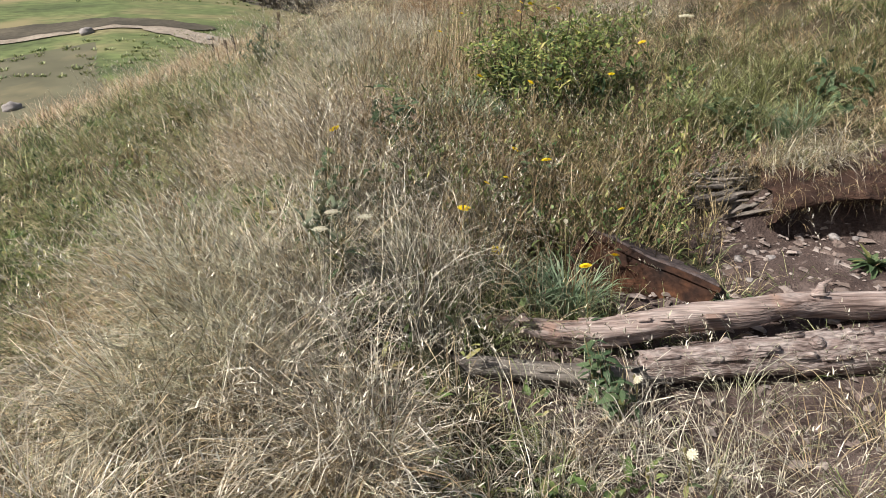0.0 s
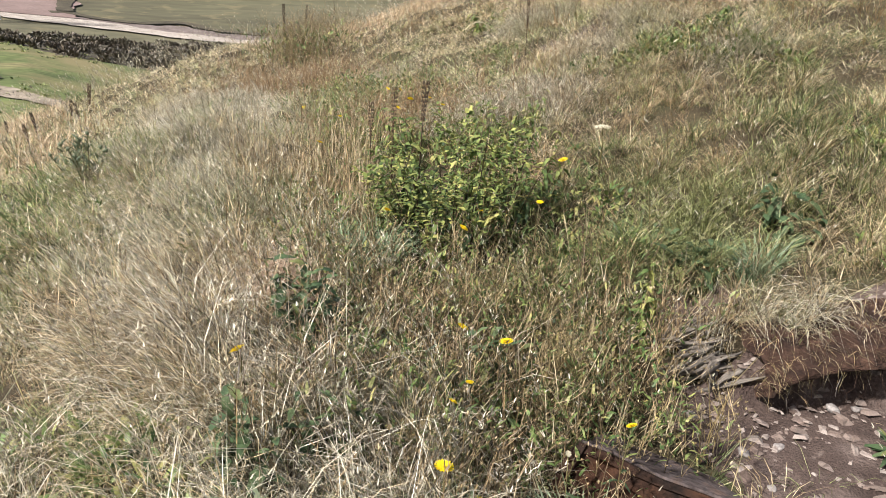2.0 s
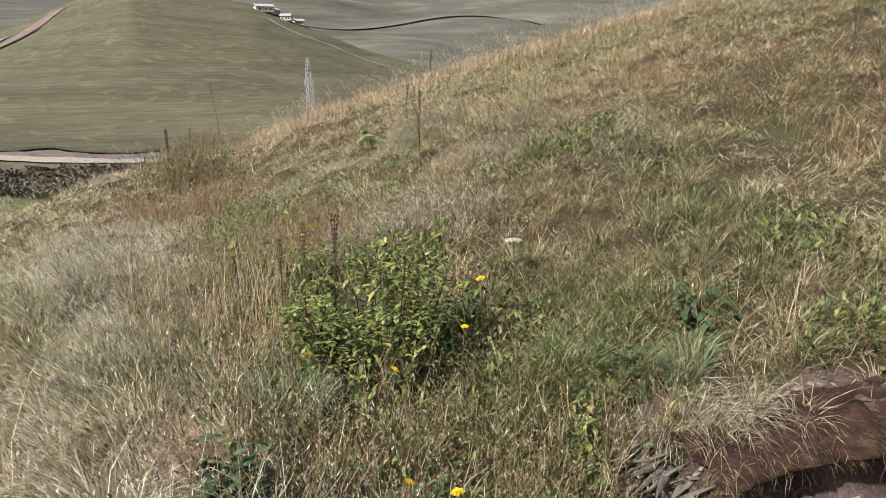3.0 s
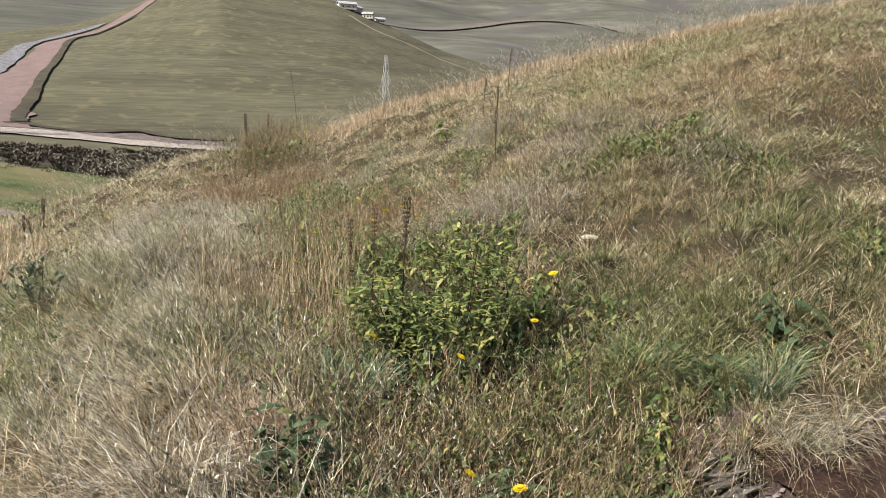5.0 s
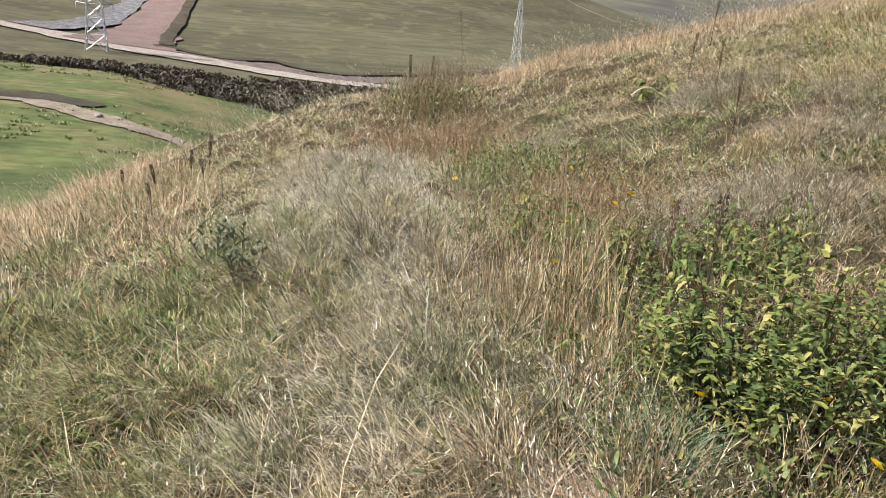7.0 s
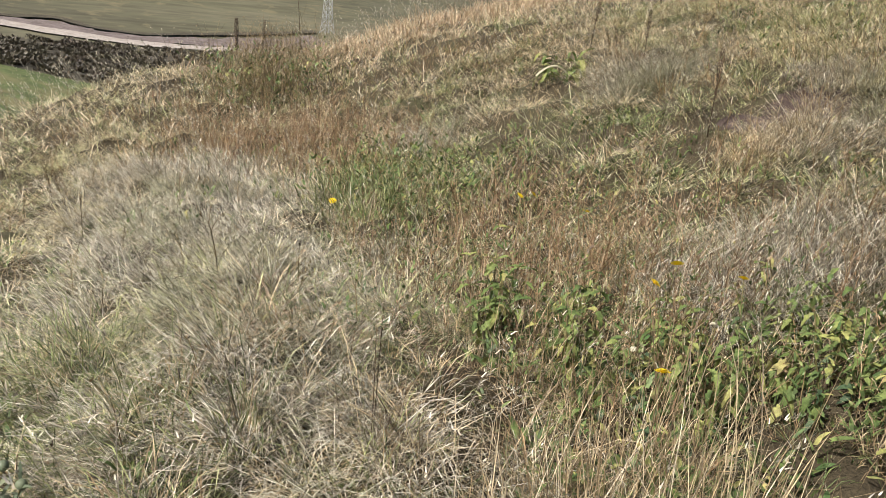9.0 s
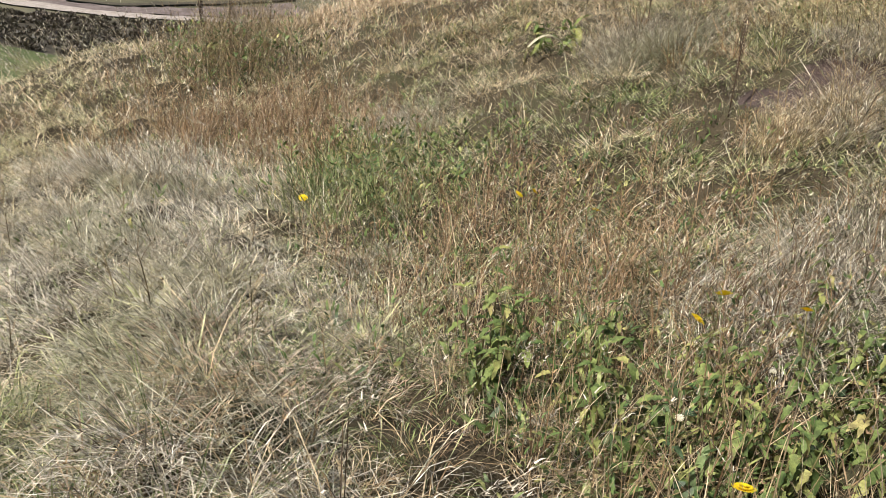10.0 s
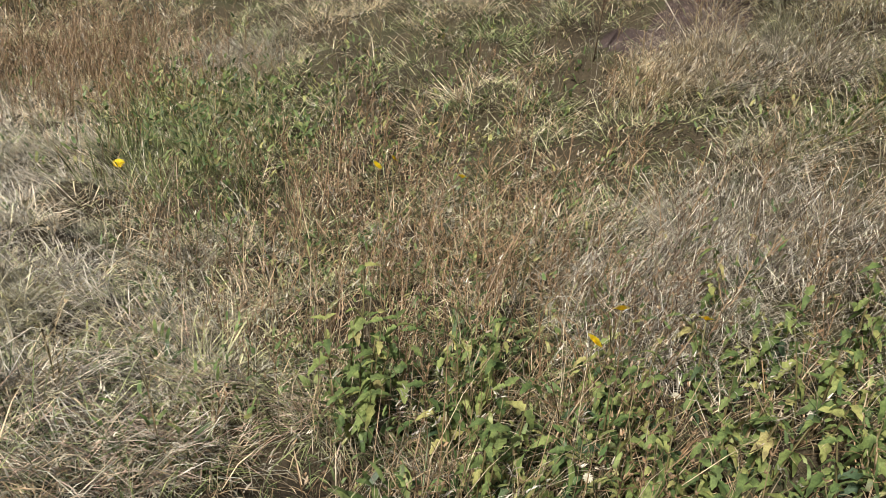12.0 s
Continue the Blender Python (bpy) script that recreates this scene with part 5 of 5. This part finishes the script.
YF = "yellow flowers"
yellow_at = [
    (0.48, 3.74, 0.44), (0.32, 3.84, 0.47), (0.44, 4.35, 0.73), (0.19, 3.06, 0.22), (0.86, 8.6, 0.80), (0.72, 8.5, 0.82), (1.13, 8.43, 0.74), (0.68, 7.06, 0.93), (0.92, 6.95, 0.90),
    (0.16, 4.87, 0.67), (0.68, 4.9, 0.64), (1.02, 4.9, 0.68), (1.29, 5.27, 0.83), (0.15, 3.3, 0.46), (0.25, 3.45, 0.44), (0.04, 2.95, 0.46), (0.53, 2.72, 0.30), (0.67, 2.83, 0.30),
    (0.76, 3.17, 0.38), (-0.54, 3.28, 0.72), (-0.12, 5.87, 0.83), (-0.04, 9.85, 0.42), (0.58, 7.05, 0.86), (0.05, 6.3, 0.92),
]
for k, (x, y, z) in enumerate(yellow_at):
    flower("yellow_flower", "yellow hawkweed-like flower on a thin stem", "flower", x, y, z + 0.05, YELLOW_HEAD, (1.4, 1.25, 1.1)[k % 3] * (0.7 if k in (13, 14, 18) else 1.0), 300 + k, YF)
for k, (x, y, z) in enumerate([(0.63, 2.15, 0.19), (0.70, 1.76, 0.19), (0.77, 1.71, 0.19), (0.5, 3.1, 0.40), (0.07, 2.94, 0.5), (1.02, 8.35, 0.68), (1.2, 8.15, 0.66), (-0.2, 4.4, 0.72), (0.05, 4.5, 0.58), (0.1, 4.15, 0.5), (0.72, 6.85, 0.82), (0.3, 6.75, 0.8)]):
    flower("white_flower", "small creamy white flower on a thin stem", "flower", x, y, z, WHITE_HEAD, 1.1 if k < 3 else 0.7, 400 + k, "white flowers")


def umbel(name, label, x, y, tall, heads, seed, group, radius=0.045):
    """A stiff branching stalk with flat cream heads made of many small florets."""
    rs = random.Random(seed)
    base = thing(name, label, "flower", x, y, group=group)
    bm = bmesh.new()
    tube(bm, [(0, 0, -0.02), (0.01, 0, tall * 0.6), (0, 0.01, tall * 0.8)], [0.006, 0.005, 0.004], 6)
    part("stalk", bm, STEM, base)
    for k in range(heads):
        a = 2 * math.pi * k / heads + rs.uniform(-0.4, 0.4)
        hx, hy, hz = 0.10 * math.cos(a), 0.10 * math.sin(a), tall * rs.uniform(0.85, 1.05)
        if heads == 1:
            hx = hy = 0.0
        bm = bmesh.new()
        tube(bm, [(0.005, 0, tall * rs.uniform(0.5, 0.75)), (hx * 0.7, hy * 0.7, hz * 0.9), (hx, hy, hz)], [0.003, 0.0025, 0.002], 5)
        part("branch", bm, STEM, base)
        bm = bmesh.new()
        for i in range(26):
            r, t = radius * math.sqrt((i + 0.5) / 26), i * 2.4
            bmesh.ops.create_icosphere(bm, subdivisions=1, radius=radius * 0.2, matrix=Matrix.Translation((hx + r * math.cos(t), hy + r * math.sin(t), hz + 0.012 - 4 * r * r)) @ Matrix.Diagonal((1, 1, 0.5, 1)))
        part("flower_head", bm, WHITE, base)
    for k in range(5):
        placed("leaf", rs.choice(DEEP_LEAVES), base, Matrix.Translation((0, 0, tall * rs.uniform(0.1, 0.6))) @ pose(0, 0, 0, 0, rs.uniform(-30, 10), rs.uniform(0, 360)) @ Matrix.Diagonal((1.0, 0.5, 1, 1)))


umbel("cream_umbel", "grey-green thistle-like weed with cream flat heads", -0.42, 2.50, 0.36, 3, 61, "cream umbels", 0.026)
umbel("cream_umbel", "cream flat flower head on a stiff stalk", 1.66, 5.56, 1.07 - height_at(1.66, 5.56), 1, 62, "cream umbels", 0.055)
umbel("cream_umbel", "cream flat flower heads on a stiff stalk", -0.62, 2.75, 0.30, 2, 63, "cream umbels", 0.02)


def stalk(name, label, category, x, y, tall, spike, thick, seed, group, lean=0.10, branches=0):
    """A dead upright stalk; spike: the share of its length that is a rough seed spike."""
    rs = random.Random(seed)
    thick = thick * 0.55
    base = thing(name, label, category, x, y, group=group)
    lx, ly = rs.uniform(-lean, lean) * tall, rs.uniform(-lean, lean) * tall
    at = lambda s: Vector((lx * s * s, ly * s * s, -0.02 + tall * s))  # noqa: E731
    bm = bmesh.new()
    tube(bm, [at(s) for s in (0, 0.3, 0.6, 1.0)], [thick, thick * 0.85, thick * 0.7, thick * 0.35], 6)
    part("stem", bm, DARKSTEM, base)
    bm = bmesh.new()
    n = int(34 * max(spike, 0.2))
    for i in range(n):
        s = 1 - spike * i / n
        for j in range(5):
            a = 2.4 * (5 * i + j)
            c = at(s) + Vector((math.cos(a), math.sin(a), 0)) * thick * (1.5 + 1.6 * math.sin(math.pi * min(1, (i + 3) / n)))
            bmesh.ops.create_cone(bm, segments=4, radius1=thick * 1.0, radius2=thick * 0.2, depth=thick * 3.4, matrix=Matrix.Translation(c) @ pose(0, 0, 0, rs.uniform(-30, 30), rs.uniform(-30, 30), 0))
    part("seed_spike", bm, DARKSTEM, base)
    for k in range(branches):
        s, a = rs.uniform(0.45, 0.85), rs.uniform(0, 6.28)
        bm = bmesh.new()
        d = Vector((math.cos(a), math.sin(a), 0)) * tall * 0.12
        tube(bm, [at(s), at(s) + d + Vector((0, 0, tall * 0.06)), at(s) + d * 1.5 + Vector((0, 0, tall * 0.18))], [thick * 0.6, thick * 0.5, thick * 0.3], 5)
        part("branch", bm, DARKSTEM, base)
    return base


DS = "dead stalks"
for k, (x, y, h, sp, th, br) in enumerate([
    (0.45, 5.50, 0.84, 0.28, 0.011, 0), (0.30, 5.62, 0.78, 0.35, 0.009, 0), (0.18, 5.70, 0.74, 0.3, 0.008, 0), (-0.18, 5.42, 0.85, 0.12, 0.004, 2),
    (-0.1, 15.7, 0.85, 0.5, 0.014, 1), (0.9, 16.4, 1.45, 0.15, 0.010, 2), (0.3, 16.2, 0.8, 0.4, 0.010, 2), (2.23, 8.82, 0.6, 0.5, 0.008, 3), (2.9, 10.6, 0.6, 0.4, 0.008, 2),
    (-2.9, 12.5, 0.55, 0.5, 0.012, 2), (-3.05, 12.1, 0.45, 0.5, 0.010, 2), (-2.95, 9.85, 0.45, 0.4, 0.009, 3), (-2.6, 10.6, 0.4, 0.4, 0.008, 3), (-3.3, 11.4, 0.45, 0.5, 0.010, 1),
    (-3.9, 12.2, 0.4, 0.5, 0.010, 1), (1.12, 4.42, 0.55, 0.2, 0.005, 4), (1.02, 4.3, 0.5, 0.2, 0.005, 4), (0.3, 3.55, 0.45, 0.15, 0.004, 4), (4.2, 13.6, 0.7, 0.4, 0.010, 2), (3.2, 12.0, 0.6, 0.4, 0.009, 3), (-0.12, 2.2, 0.62, 0.1, 0.003, 1),
]):
    stalk("dead_stalk", "dark dead weed stalk with a rough seed spike" if sp > 0.25 else "thin dead weed stalk", "stalk", x, y, h, sp, th, 500 + k, DS, branches=br)


def thistle(x, y, tall, seed):
    rs = random.Random(seed)
    base = thing("thistle", "grey-green spiny thistle standing in grass", "thistle", x, y, group="thistles")
    for k in range(6):
        a = rs.uniform(0, 6.28)
        top = Vector((0.13 * math.cos(a), 0.13 * math.sin(a), tall * rs.uniform(0.7, 1.0)))
        bm = bmesh.new()
        tube(bm, [(0, 0, -0.02), top * 0.5, top], [0.005, 0.004, 0.003], 5)
        part("stem", bm, STEM, base)
        n = 26
        s = np.array([rs.uniform(0.1, 1.0) for _ in range(n)])
        r2 = np.random.RandomState(seed * 10 + k)
        v, t = blades(top.x * s, top.y * s, top.z * s, r2.uniform(0.05, 0.11, n), r2.uniform(0.010, 0.02, n), r2.uniform(0, 6.28, n), r2.uniform(0.5, 1.0, n), r2.uniform(1.0, 1.8, n), r2)
        ob = new("spiny_leaves", tri_mesh("spiny_leaves", v, t, THISTLE))
        ob.parent = base
        bm = bmesh.new()
        bmesh.ops.create_uvsphere(bm, u_segments=8, v_segments=6, radius=0.014, matrix=Matrix.Translation(top))
        part("seed_head", bm, THISTLE, base)


thistle(-1.65, 6.53, 0.42, 71)
thistle(-1.95, 7.3, 0.35, 72)
thistle(-0.45, 2.62, 0.30, 73)


def pale_leaf():
    base = thing("withered_leaf", "large pale withered leaf arching over grass", "leaf", 2.36, 11.25)
    bm = bmesh.new()
    rows = []
    for i in range(11):
        s = i / 10
        a = math.pi * (0.05 + 0.8 * s)
        c = Vector((-0.17 + 0.34 * s, 0, 0.10 + 0.13 * math.sin(a)))
        w = 0.035 * math.sin(math.pi * (0.1 + 0.85 * s))
        rows.append([bm.verts.new(c + Vector((0, w * j, 0.012 * abs(j) + 0.004 * math.sin(9 * s + j)))) for j in (-1, 0, 1)])
    for a, b in zip(rows, rows[1:]):
        for j in (0, 1):
            bm.faces.new((a[j], b[j], b[j + 1], a[j + 1]))
    part("blade", bm, WHITE, base, "pale curled blade")
    bm = bmesh.new()
    tube(bm, [(-0.19, 0, -0.02), (-0.18, 0, 0.06), (-0.165, 0, 0.13)], [0.006, 0.005, 0.004], 6)
    part("leaf_stalk", bm, STEM, base)


pale_leaf()


# ---- beyond the brow: roads, scrub, pylons, houses ----
def ribbon(name, label, points, widths, material, lift, kind="structure", category="road"):
    """A strip over the land along a smooth line."""
    pts = np.array(points, float)
    n = 26 * (len(pts) - 1)
    t = np.linspace(0, len(pts) - 1, n + 1)
    k = np.arange(len(pts))
    i = np.clip(t.astype(int), 0, len(pts) - 2)
    f = (t - i)[:, None]
    g = lambda j: pts[np.clip(j, 0, len(pts) - 1)]  # noqa: E731
    p = 0.5 * (2 * g(i) + (g(i + 1) - g(i - 1)) * f + (2 * g(i - 1) - 5 * g(i) + 4 * g(i + 1) - g(i + 2)) * f ** 2 + (3 * g(i) - g(i - 1) - 3 * g(i + 1) + g(i + 2)) * f ** 3)
    w = np.interp(t, k, widths)
    d = np.gradient(p, axis=0)
    d /= np.linalg.norm(d, axis=1)[:, None]
    nrm = np.stack([-d[:, 1], d[:, 0]], -1)
    cross = np.linspace(-0.5, 0.5, 7)
    rag = 1 + 0.10 * np.sin(t * 7.3) + 0.07 * np.sin(t * 17.1 + 1)
    q = p[:, None] + nrm[:, None] * (cross[None, :, None] * (w * rag)[:, None, None])
    z = height(q[..., 0], q[..., 1]) + lift
    v = np.concatenate([q, z[..., None]], -1).reshape(-1, 3)
    idx = np.arange(len(v)).reshape(n + 1, 7)
    a, b, c, e = idx[:-1, :-1].ravel(), idx[:-1, 1:].ravel(), idx[1:, 1:].ravel(), idx[1:, :-1].ravel()
    tris = np.concatenate([np.stack([a, b, c], -1), np.stack([a, c, e], -1)])
    return tagged(new(name, tri_mesh(name, v, tris, material, smooth=True)), label, category, kind=kind)


ribbon("road", "pale gravel road along the valley", [(-190, 290), (-130, 280), (-92, 272), (-66, 266), (-40, 260), (-10, 248), (15, 247), (45, 250), (90, 255)], [14, 14, 15, 15, 12, 9, 8, 8, 8], GRAVEL, 0.45)
ribbon("road", "reddish dirt road climbing the hill", [(-78, 270), (-80, 300), (-84, 340), (-90, 400), (-96, 480), (-96, 545), (-70, 610), (-50, 665)], [34, 26, 22, 19, 16, 14, 13, 12], REDROAD, 0.6)
ribbon("road", "grey rock fill beside the red road", [(-112, 282), (-102, 320), (-103, 360), (-108, 420), (-114, 500), (-112, 560), (-84, 622)], [16, 14, 12, 12, 12, 12, 10], ROCKFILL, 0.8)
ribbon("trim", "dark eroded edge of the red road", [(-66, 282), (-71, 305), (-74, 340), (-80, 400), (-87, 480), (-88, 545), (-60, 612)], [5, 5, 5, 4, 4, 4, 4], SCRUB_FLOOR, 0.9)
ribbon("trim", "bare cut slope above the gravel road", [(-70, 273), (-55, 270), (-42, 268), (-29, 266), (-18, 260), (-3, 258), (9, 260), (26, 263), (56, 272)], [10, 9, 10, 16, 12, 12, 15, 18, 20], CUT, 0.4, category="cut slope")
ribbon("trim", "dark turf edge over the cut slope", [(-70, 279), (-65, 281), (-55, 275), (-42, 274), (-29, 279), (-18, 270), (-3, 267), (9, 272), (26, 278), (56, 288)], [4, 4, 3.4, 3.4, 4, 3.4, 3.4, 3.4, 3.4, 4], SCRUB_FLOOR, 0.7, category="cut slope")
ribbon("road", "pale worn track across the green mound", [(-80, 92), (-58, 97), (-43, 101), (-36, 97.5), (-27, 90.5), (-20, 87), (-12, 80)], [3.2, 3.6, 4.4, 4.2, 3.8, 3.0, 2.0], TRACK, 0.15)
ribbon("trim", "dark eroded bank beside the track", [(-82, 97), (-60, 102), (-50, 104), (-40, 104), (-32, 100)], [6.0, 8.0, 8.0, 6.0, 2.5], SCRUB_FLOOR, 0.2, category="cut slope")
ribbon("road", "pale ridge path on the opposite hill", [(104, 640), (121, 620), (151, 614), (182, 590), (215, 560)], [6, 5, 4, 4, 3], TRACK, 0.25)
ribbon("road", "grey valley road far off", [(180, 1300), (330, 1380), (520, 1420), (760, 1400), (1100, 1500)], [30, 34, 30, 24, 20], CUT, 3.0)


def scrub():
    rs = np.random.RandomState(77)
    x, y = rs.uniform(-130, 130, 9000), rs.uniform(120, 250, 9000)
    keep = far_class(x, y) == 2
    x, y = x[keep][:1900], y[keep][:1900]
    k = 46
    n = len(x)
    size = rs.uniform(0.7, 1.9, n)
    a, e = rs.uniform(0, 6.28, (n, k)), rs.uniform(0.0, 1.4, (n, k))
    d = size[:, None] * rs.uniform(0.3, 1.0, (n, k))
    px, py = x[:, None] + d * np.cos(a) * np.cos(e), y[:, None] + d * np.sin(a) * np.cos(e)
    pz = height(x, y)[:, None] + 0.85 * d * np.sin(e)
    v, t = blades(px.ravel(), py.ravel(), pz.ravel() - 0.1, rs.uniform(0.4, 0.9, n * k), rs.uniform(0.25, 0.6, n * k), a.ravel(), rs.uniform(0.1, 0.8, n * k), rs.uniform(0.4, 1.4, n * k), rs)
    tagged(new("scrub", tri_mesh("scrub", v, t, SCRUB)), "dark leafless scrub along the valley stream", "shrubs", kind="stuff")
    x, y = rs.uniform(-90, 20, 1400), rs.uniform(60, 160, 1400)
    keep = (wobble(x, y, 0.12, 15) > 0.25) & (np.degrees(np.arctan2(x, y)) > -40)
    x, y = x[keep], y[keep]
    n, k = len(x), 16
    a, d = rs.uniform(0, 6.28, (n, k)), rs.uniform(0, 0.6, (n, k))
    px, py = x[:, None] + d * np.cos(a), y[:, None] + d * np.sin(a)
    v, t = blades(px.ravel(), py.ravel(), height(px, py).ravel() - 0.05, rs.uniform(0.2, 0.5, n * k), rs.uniform(0.08, 0.2, n * k), a.ravel(), rs.uniform(0.1, 0.8, n * k), rs.uniform(0.6, 1.4, n * k), rs)
    tagged(new("meadow_tufts", tri_mesh("meadow_tufts", v, t, GREEN)), "coarse green tufts on the green mound", "grass", kind="stuff")


scrub()


def pylon(x, y, levels, arms, bar, label, turn):
    """A lattice transmission tower: levels are (height, half width); arms are (height, reach)."""
    base = thing("power_pylon", label, "pylon", x, y, turn=turn, group="power pylons")
    cs = [(1, 1), (-1, 1), (-1, -1), (1, -1)]
    for cx, cy in cs:
        bm = bmesh.new()
        tube(bm, [(cx * w, cy * w, h) for h, w in levels], [bar * 0.7] * len(levels), 4)
        part("leg", bm, STEEL, base, smooth=False)
    for side in range(4):
        (ax, ay), (bx, by) = cs[side], cs[(side + 1) % 4]
        for (h0, w0), (h1, w1) in zip(levels, levels[1:]):
            for foot, top in (((ax * w0, ay * w0, h0), (bx * w1, by * w1, h1)), ((bx * w0, by * w0, h0), (ax * w1, ay * w1, h1)), ((ax * w1, ay * w1, h1), (bx * w1, by * w1, h1))):
                bm = bmesh.new()
                beam(bm, foot, top, bar * 0.6)
                part("brace", bm, STEEL, base, smooth=False)
    for h, reach in arms:
        for sx in (-1, 1):
            w = float(np.interp(h, [v[0] for v in levels], [v[1] for v in levels]))
            bm = bmesh.new()
            for cy in (-1, 1):
                beam(bm, (sx * w, cy * w, h), (sx * reach, 0, h + 0.3), bar * 0.7)
                beam(bm, (sx * w, cy * w, h + 1.8), (sx * reach, 0, h + 0.3), bar * 0.7)
            beam(bm, (sx * (w + reach) / 2, 0, h + 0.2), (sx * (w + reach) / 2, 0, h + 1.1), bar * 0.5)
            arm = part("crossarm", bm, STEEL, base, smooth=False)
            bm = bmesh.new()
            tube(bm, [(sx * reach, 0, h + 0.3), (sx * reach, 0, h - 0.6), (sx * reach, 0, h - 1.6)], [0.06, 0.14, 0.08], 6)
            part("insulator", bm, STEEL, arm)


pylon(-80.3, 252.6, [(0, 3.1), (5, 2.7), (10, 2.3), (14, 2.1), (18, 2.0), (22, 1.8), (26, 1.6), (31, 1.1), (36, 0.3)], [(14, 5.2), (20, 5.6), (26, 4.8)], 0.27, "tall galvanised lattice power pylon beside the road", 12)
pylon(60.2, 287.5, [(0, 2.0), (3, 1.6), (6, 1.35), (9, 1.2), (12, 1.1), (15, 1.0), (18, 0.9), (22, 0.75), (27, 0.4)], [(18, 1.9)], 0.11, "slim galvanised lattice power pylon on the hillside", 20)


def house(x, y, long, deep, tall, turn, seed):
    base = thing("farm_building", "small pale farm building with a tin roof on the hill", "building", x, y, height_at(x, y) - 0.6, turn, "farm buildings")
    bm = bmesh.new()
    bmesh.ops.create_cube(bm, size=1.0, matrix=Matrix.Translation((0, 0, tall / 2)) @ Matrix.Diagonal((long, deep, tall, 1)))
    bmesh.ops.bevel(bm, geom=bm.edges[:], offset=0.08, segments=1, affect="EDGES")
    part("wall", bm, PLASTER, base, smooth=False)
    bm = bmesh.new()
    e, r = 0.6, tall + deep * 0.3
    a = [bm.verts.new(p) for p in ((-long / 2 - e, -deep / 2 - e, tall), (long / 2 + e, -deep / 2 - e, tall), (long / 2 + e, 0, r), (-long / 2 - e, 0, r), (-long / 2 - e, deep / 2 + e, tall), (long / 2 + e, deep / 2 + e, tall))]
    b = [bm.verts.new(v.co - Vector((0, 0, 0.25))) for v in a]
    for f in ((0, 1, 2, 3), (3, 2, 5, 4)):
        bm.faces.new([a[i] for i in f])
        bm.faces.new([b[i] for i in f[::-1]])
    for u, v in ((0, 1), (1, 2), (2, 5), (5, 4), (4, 3), (3, 0)):
        bm.faces.new((a[u], b[u], b[v], a[v]))
    part("roof", bm, TIN, base, smooth=False)
    for k in (-0.28, 0.05, 0.3):
        bm = bmesh.new()
        bmesh.ops.create_cube(bm, size=1.0, matrix=Matrix.Translation((long * k, -deep / 2 - 0.03, tall * 0.5)) @ Matrix.Diagonal((1.2, 0.12, 1.3, 1)))
        part("window", bm, SCRUB_FLOOR, base, smooth=False)


for k, (x, y, l, d, t, a) in enumerate([(106, 668, 16, 8, 4.5, 10), (124, 666, 9, 7, 4, -15), (115, 676, 12, 7, 4, 40), (136, 672, 8, 6, 3.5, 5), (-12, 690, 10, 8, 5, 8), (8, 694, 14, 8, 4.5, -6), (24, 690, 9, 7, 4, 20)]):
    house(x, y, l, d, t, a, k)


def boulder(x, y, size, seed):
    bm = bmesh.new()
    bmesh.ops.create_icosphere(bm, subdivisions=3, radius=1.0)
    for v in bm.verts:
        k = 1 + 0.3 * noise.noise(v.co * 1.4 + Vector((seed, 0, 0))) + 0.1 * noise.noise(v.co * 4)
        v.co = Vector((v.co.x * k * size * 1.2, v.co.y * k * size * 0.8, v.co.z * k * size * 0.7))
    ob = part("boulder", bm, STONE)
    ob.matrix_world = pose(x, y, height_at(x, y) + size * 0.25, 0, 0, seed * 40)
    tagged(ob, "pale rounded boulder on the pasture slope", "boulder", "boulders")


boulder(-38.8, 63.8, 0.7, 1)
boulder(-47, 97, 0.9, 2)
boulder(-30, 93, 0.6, 3)
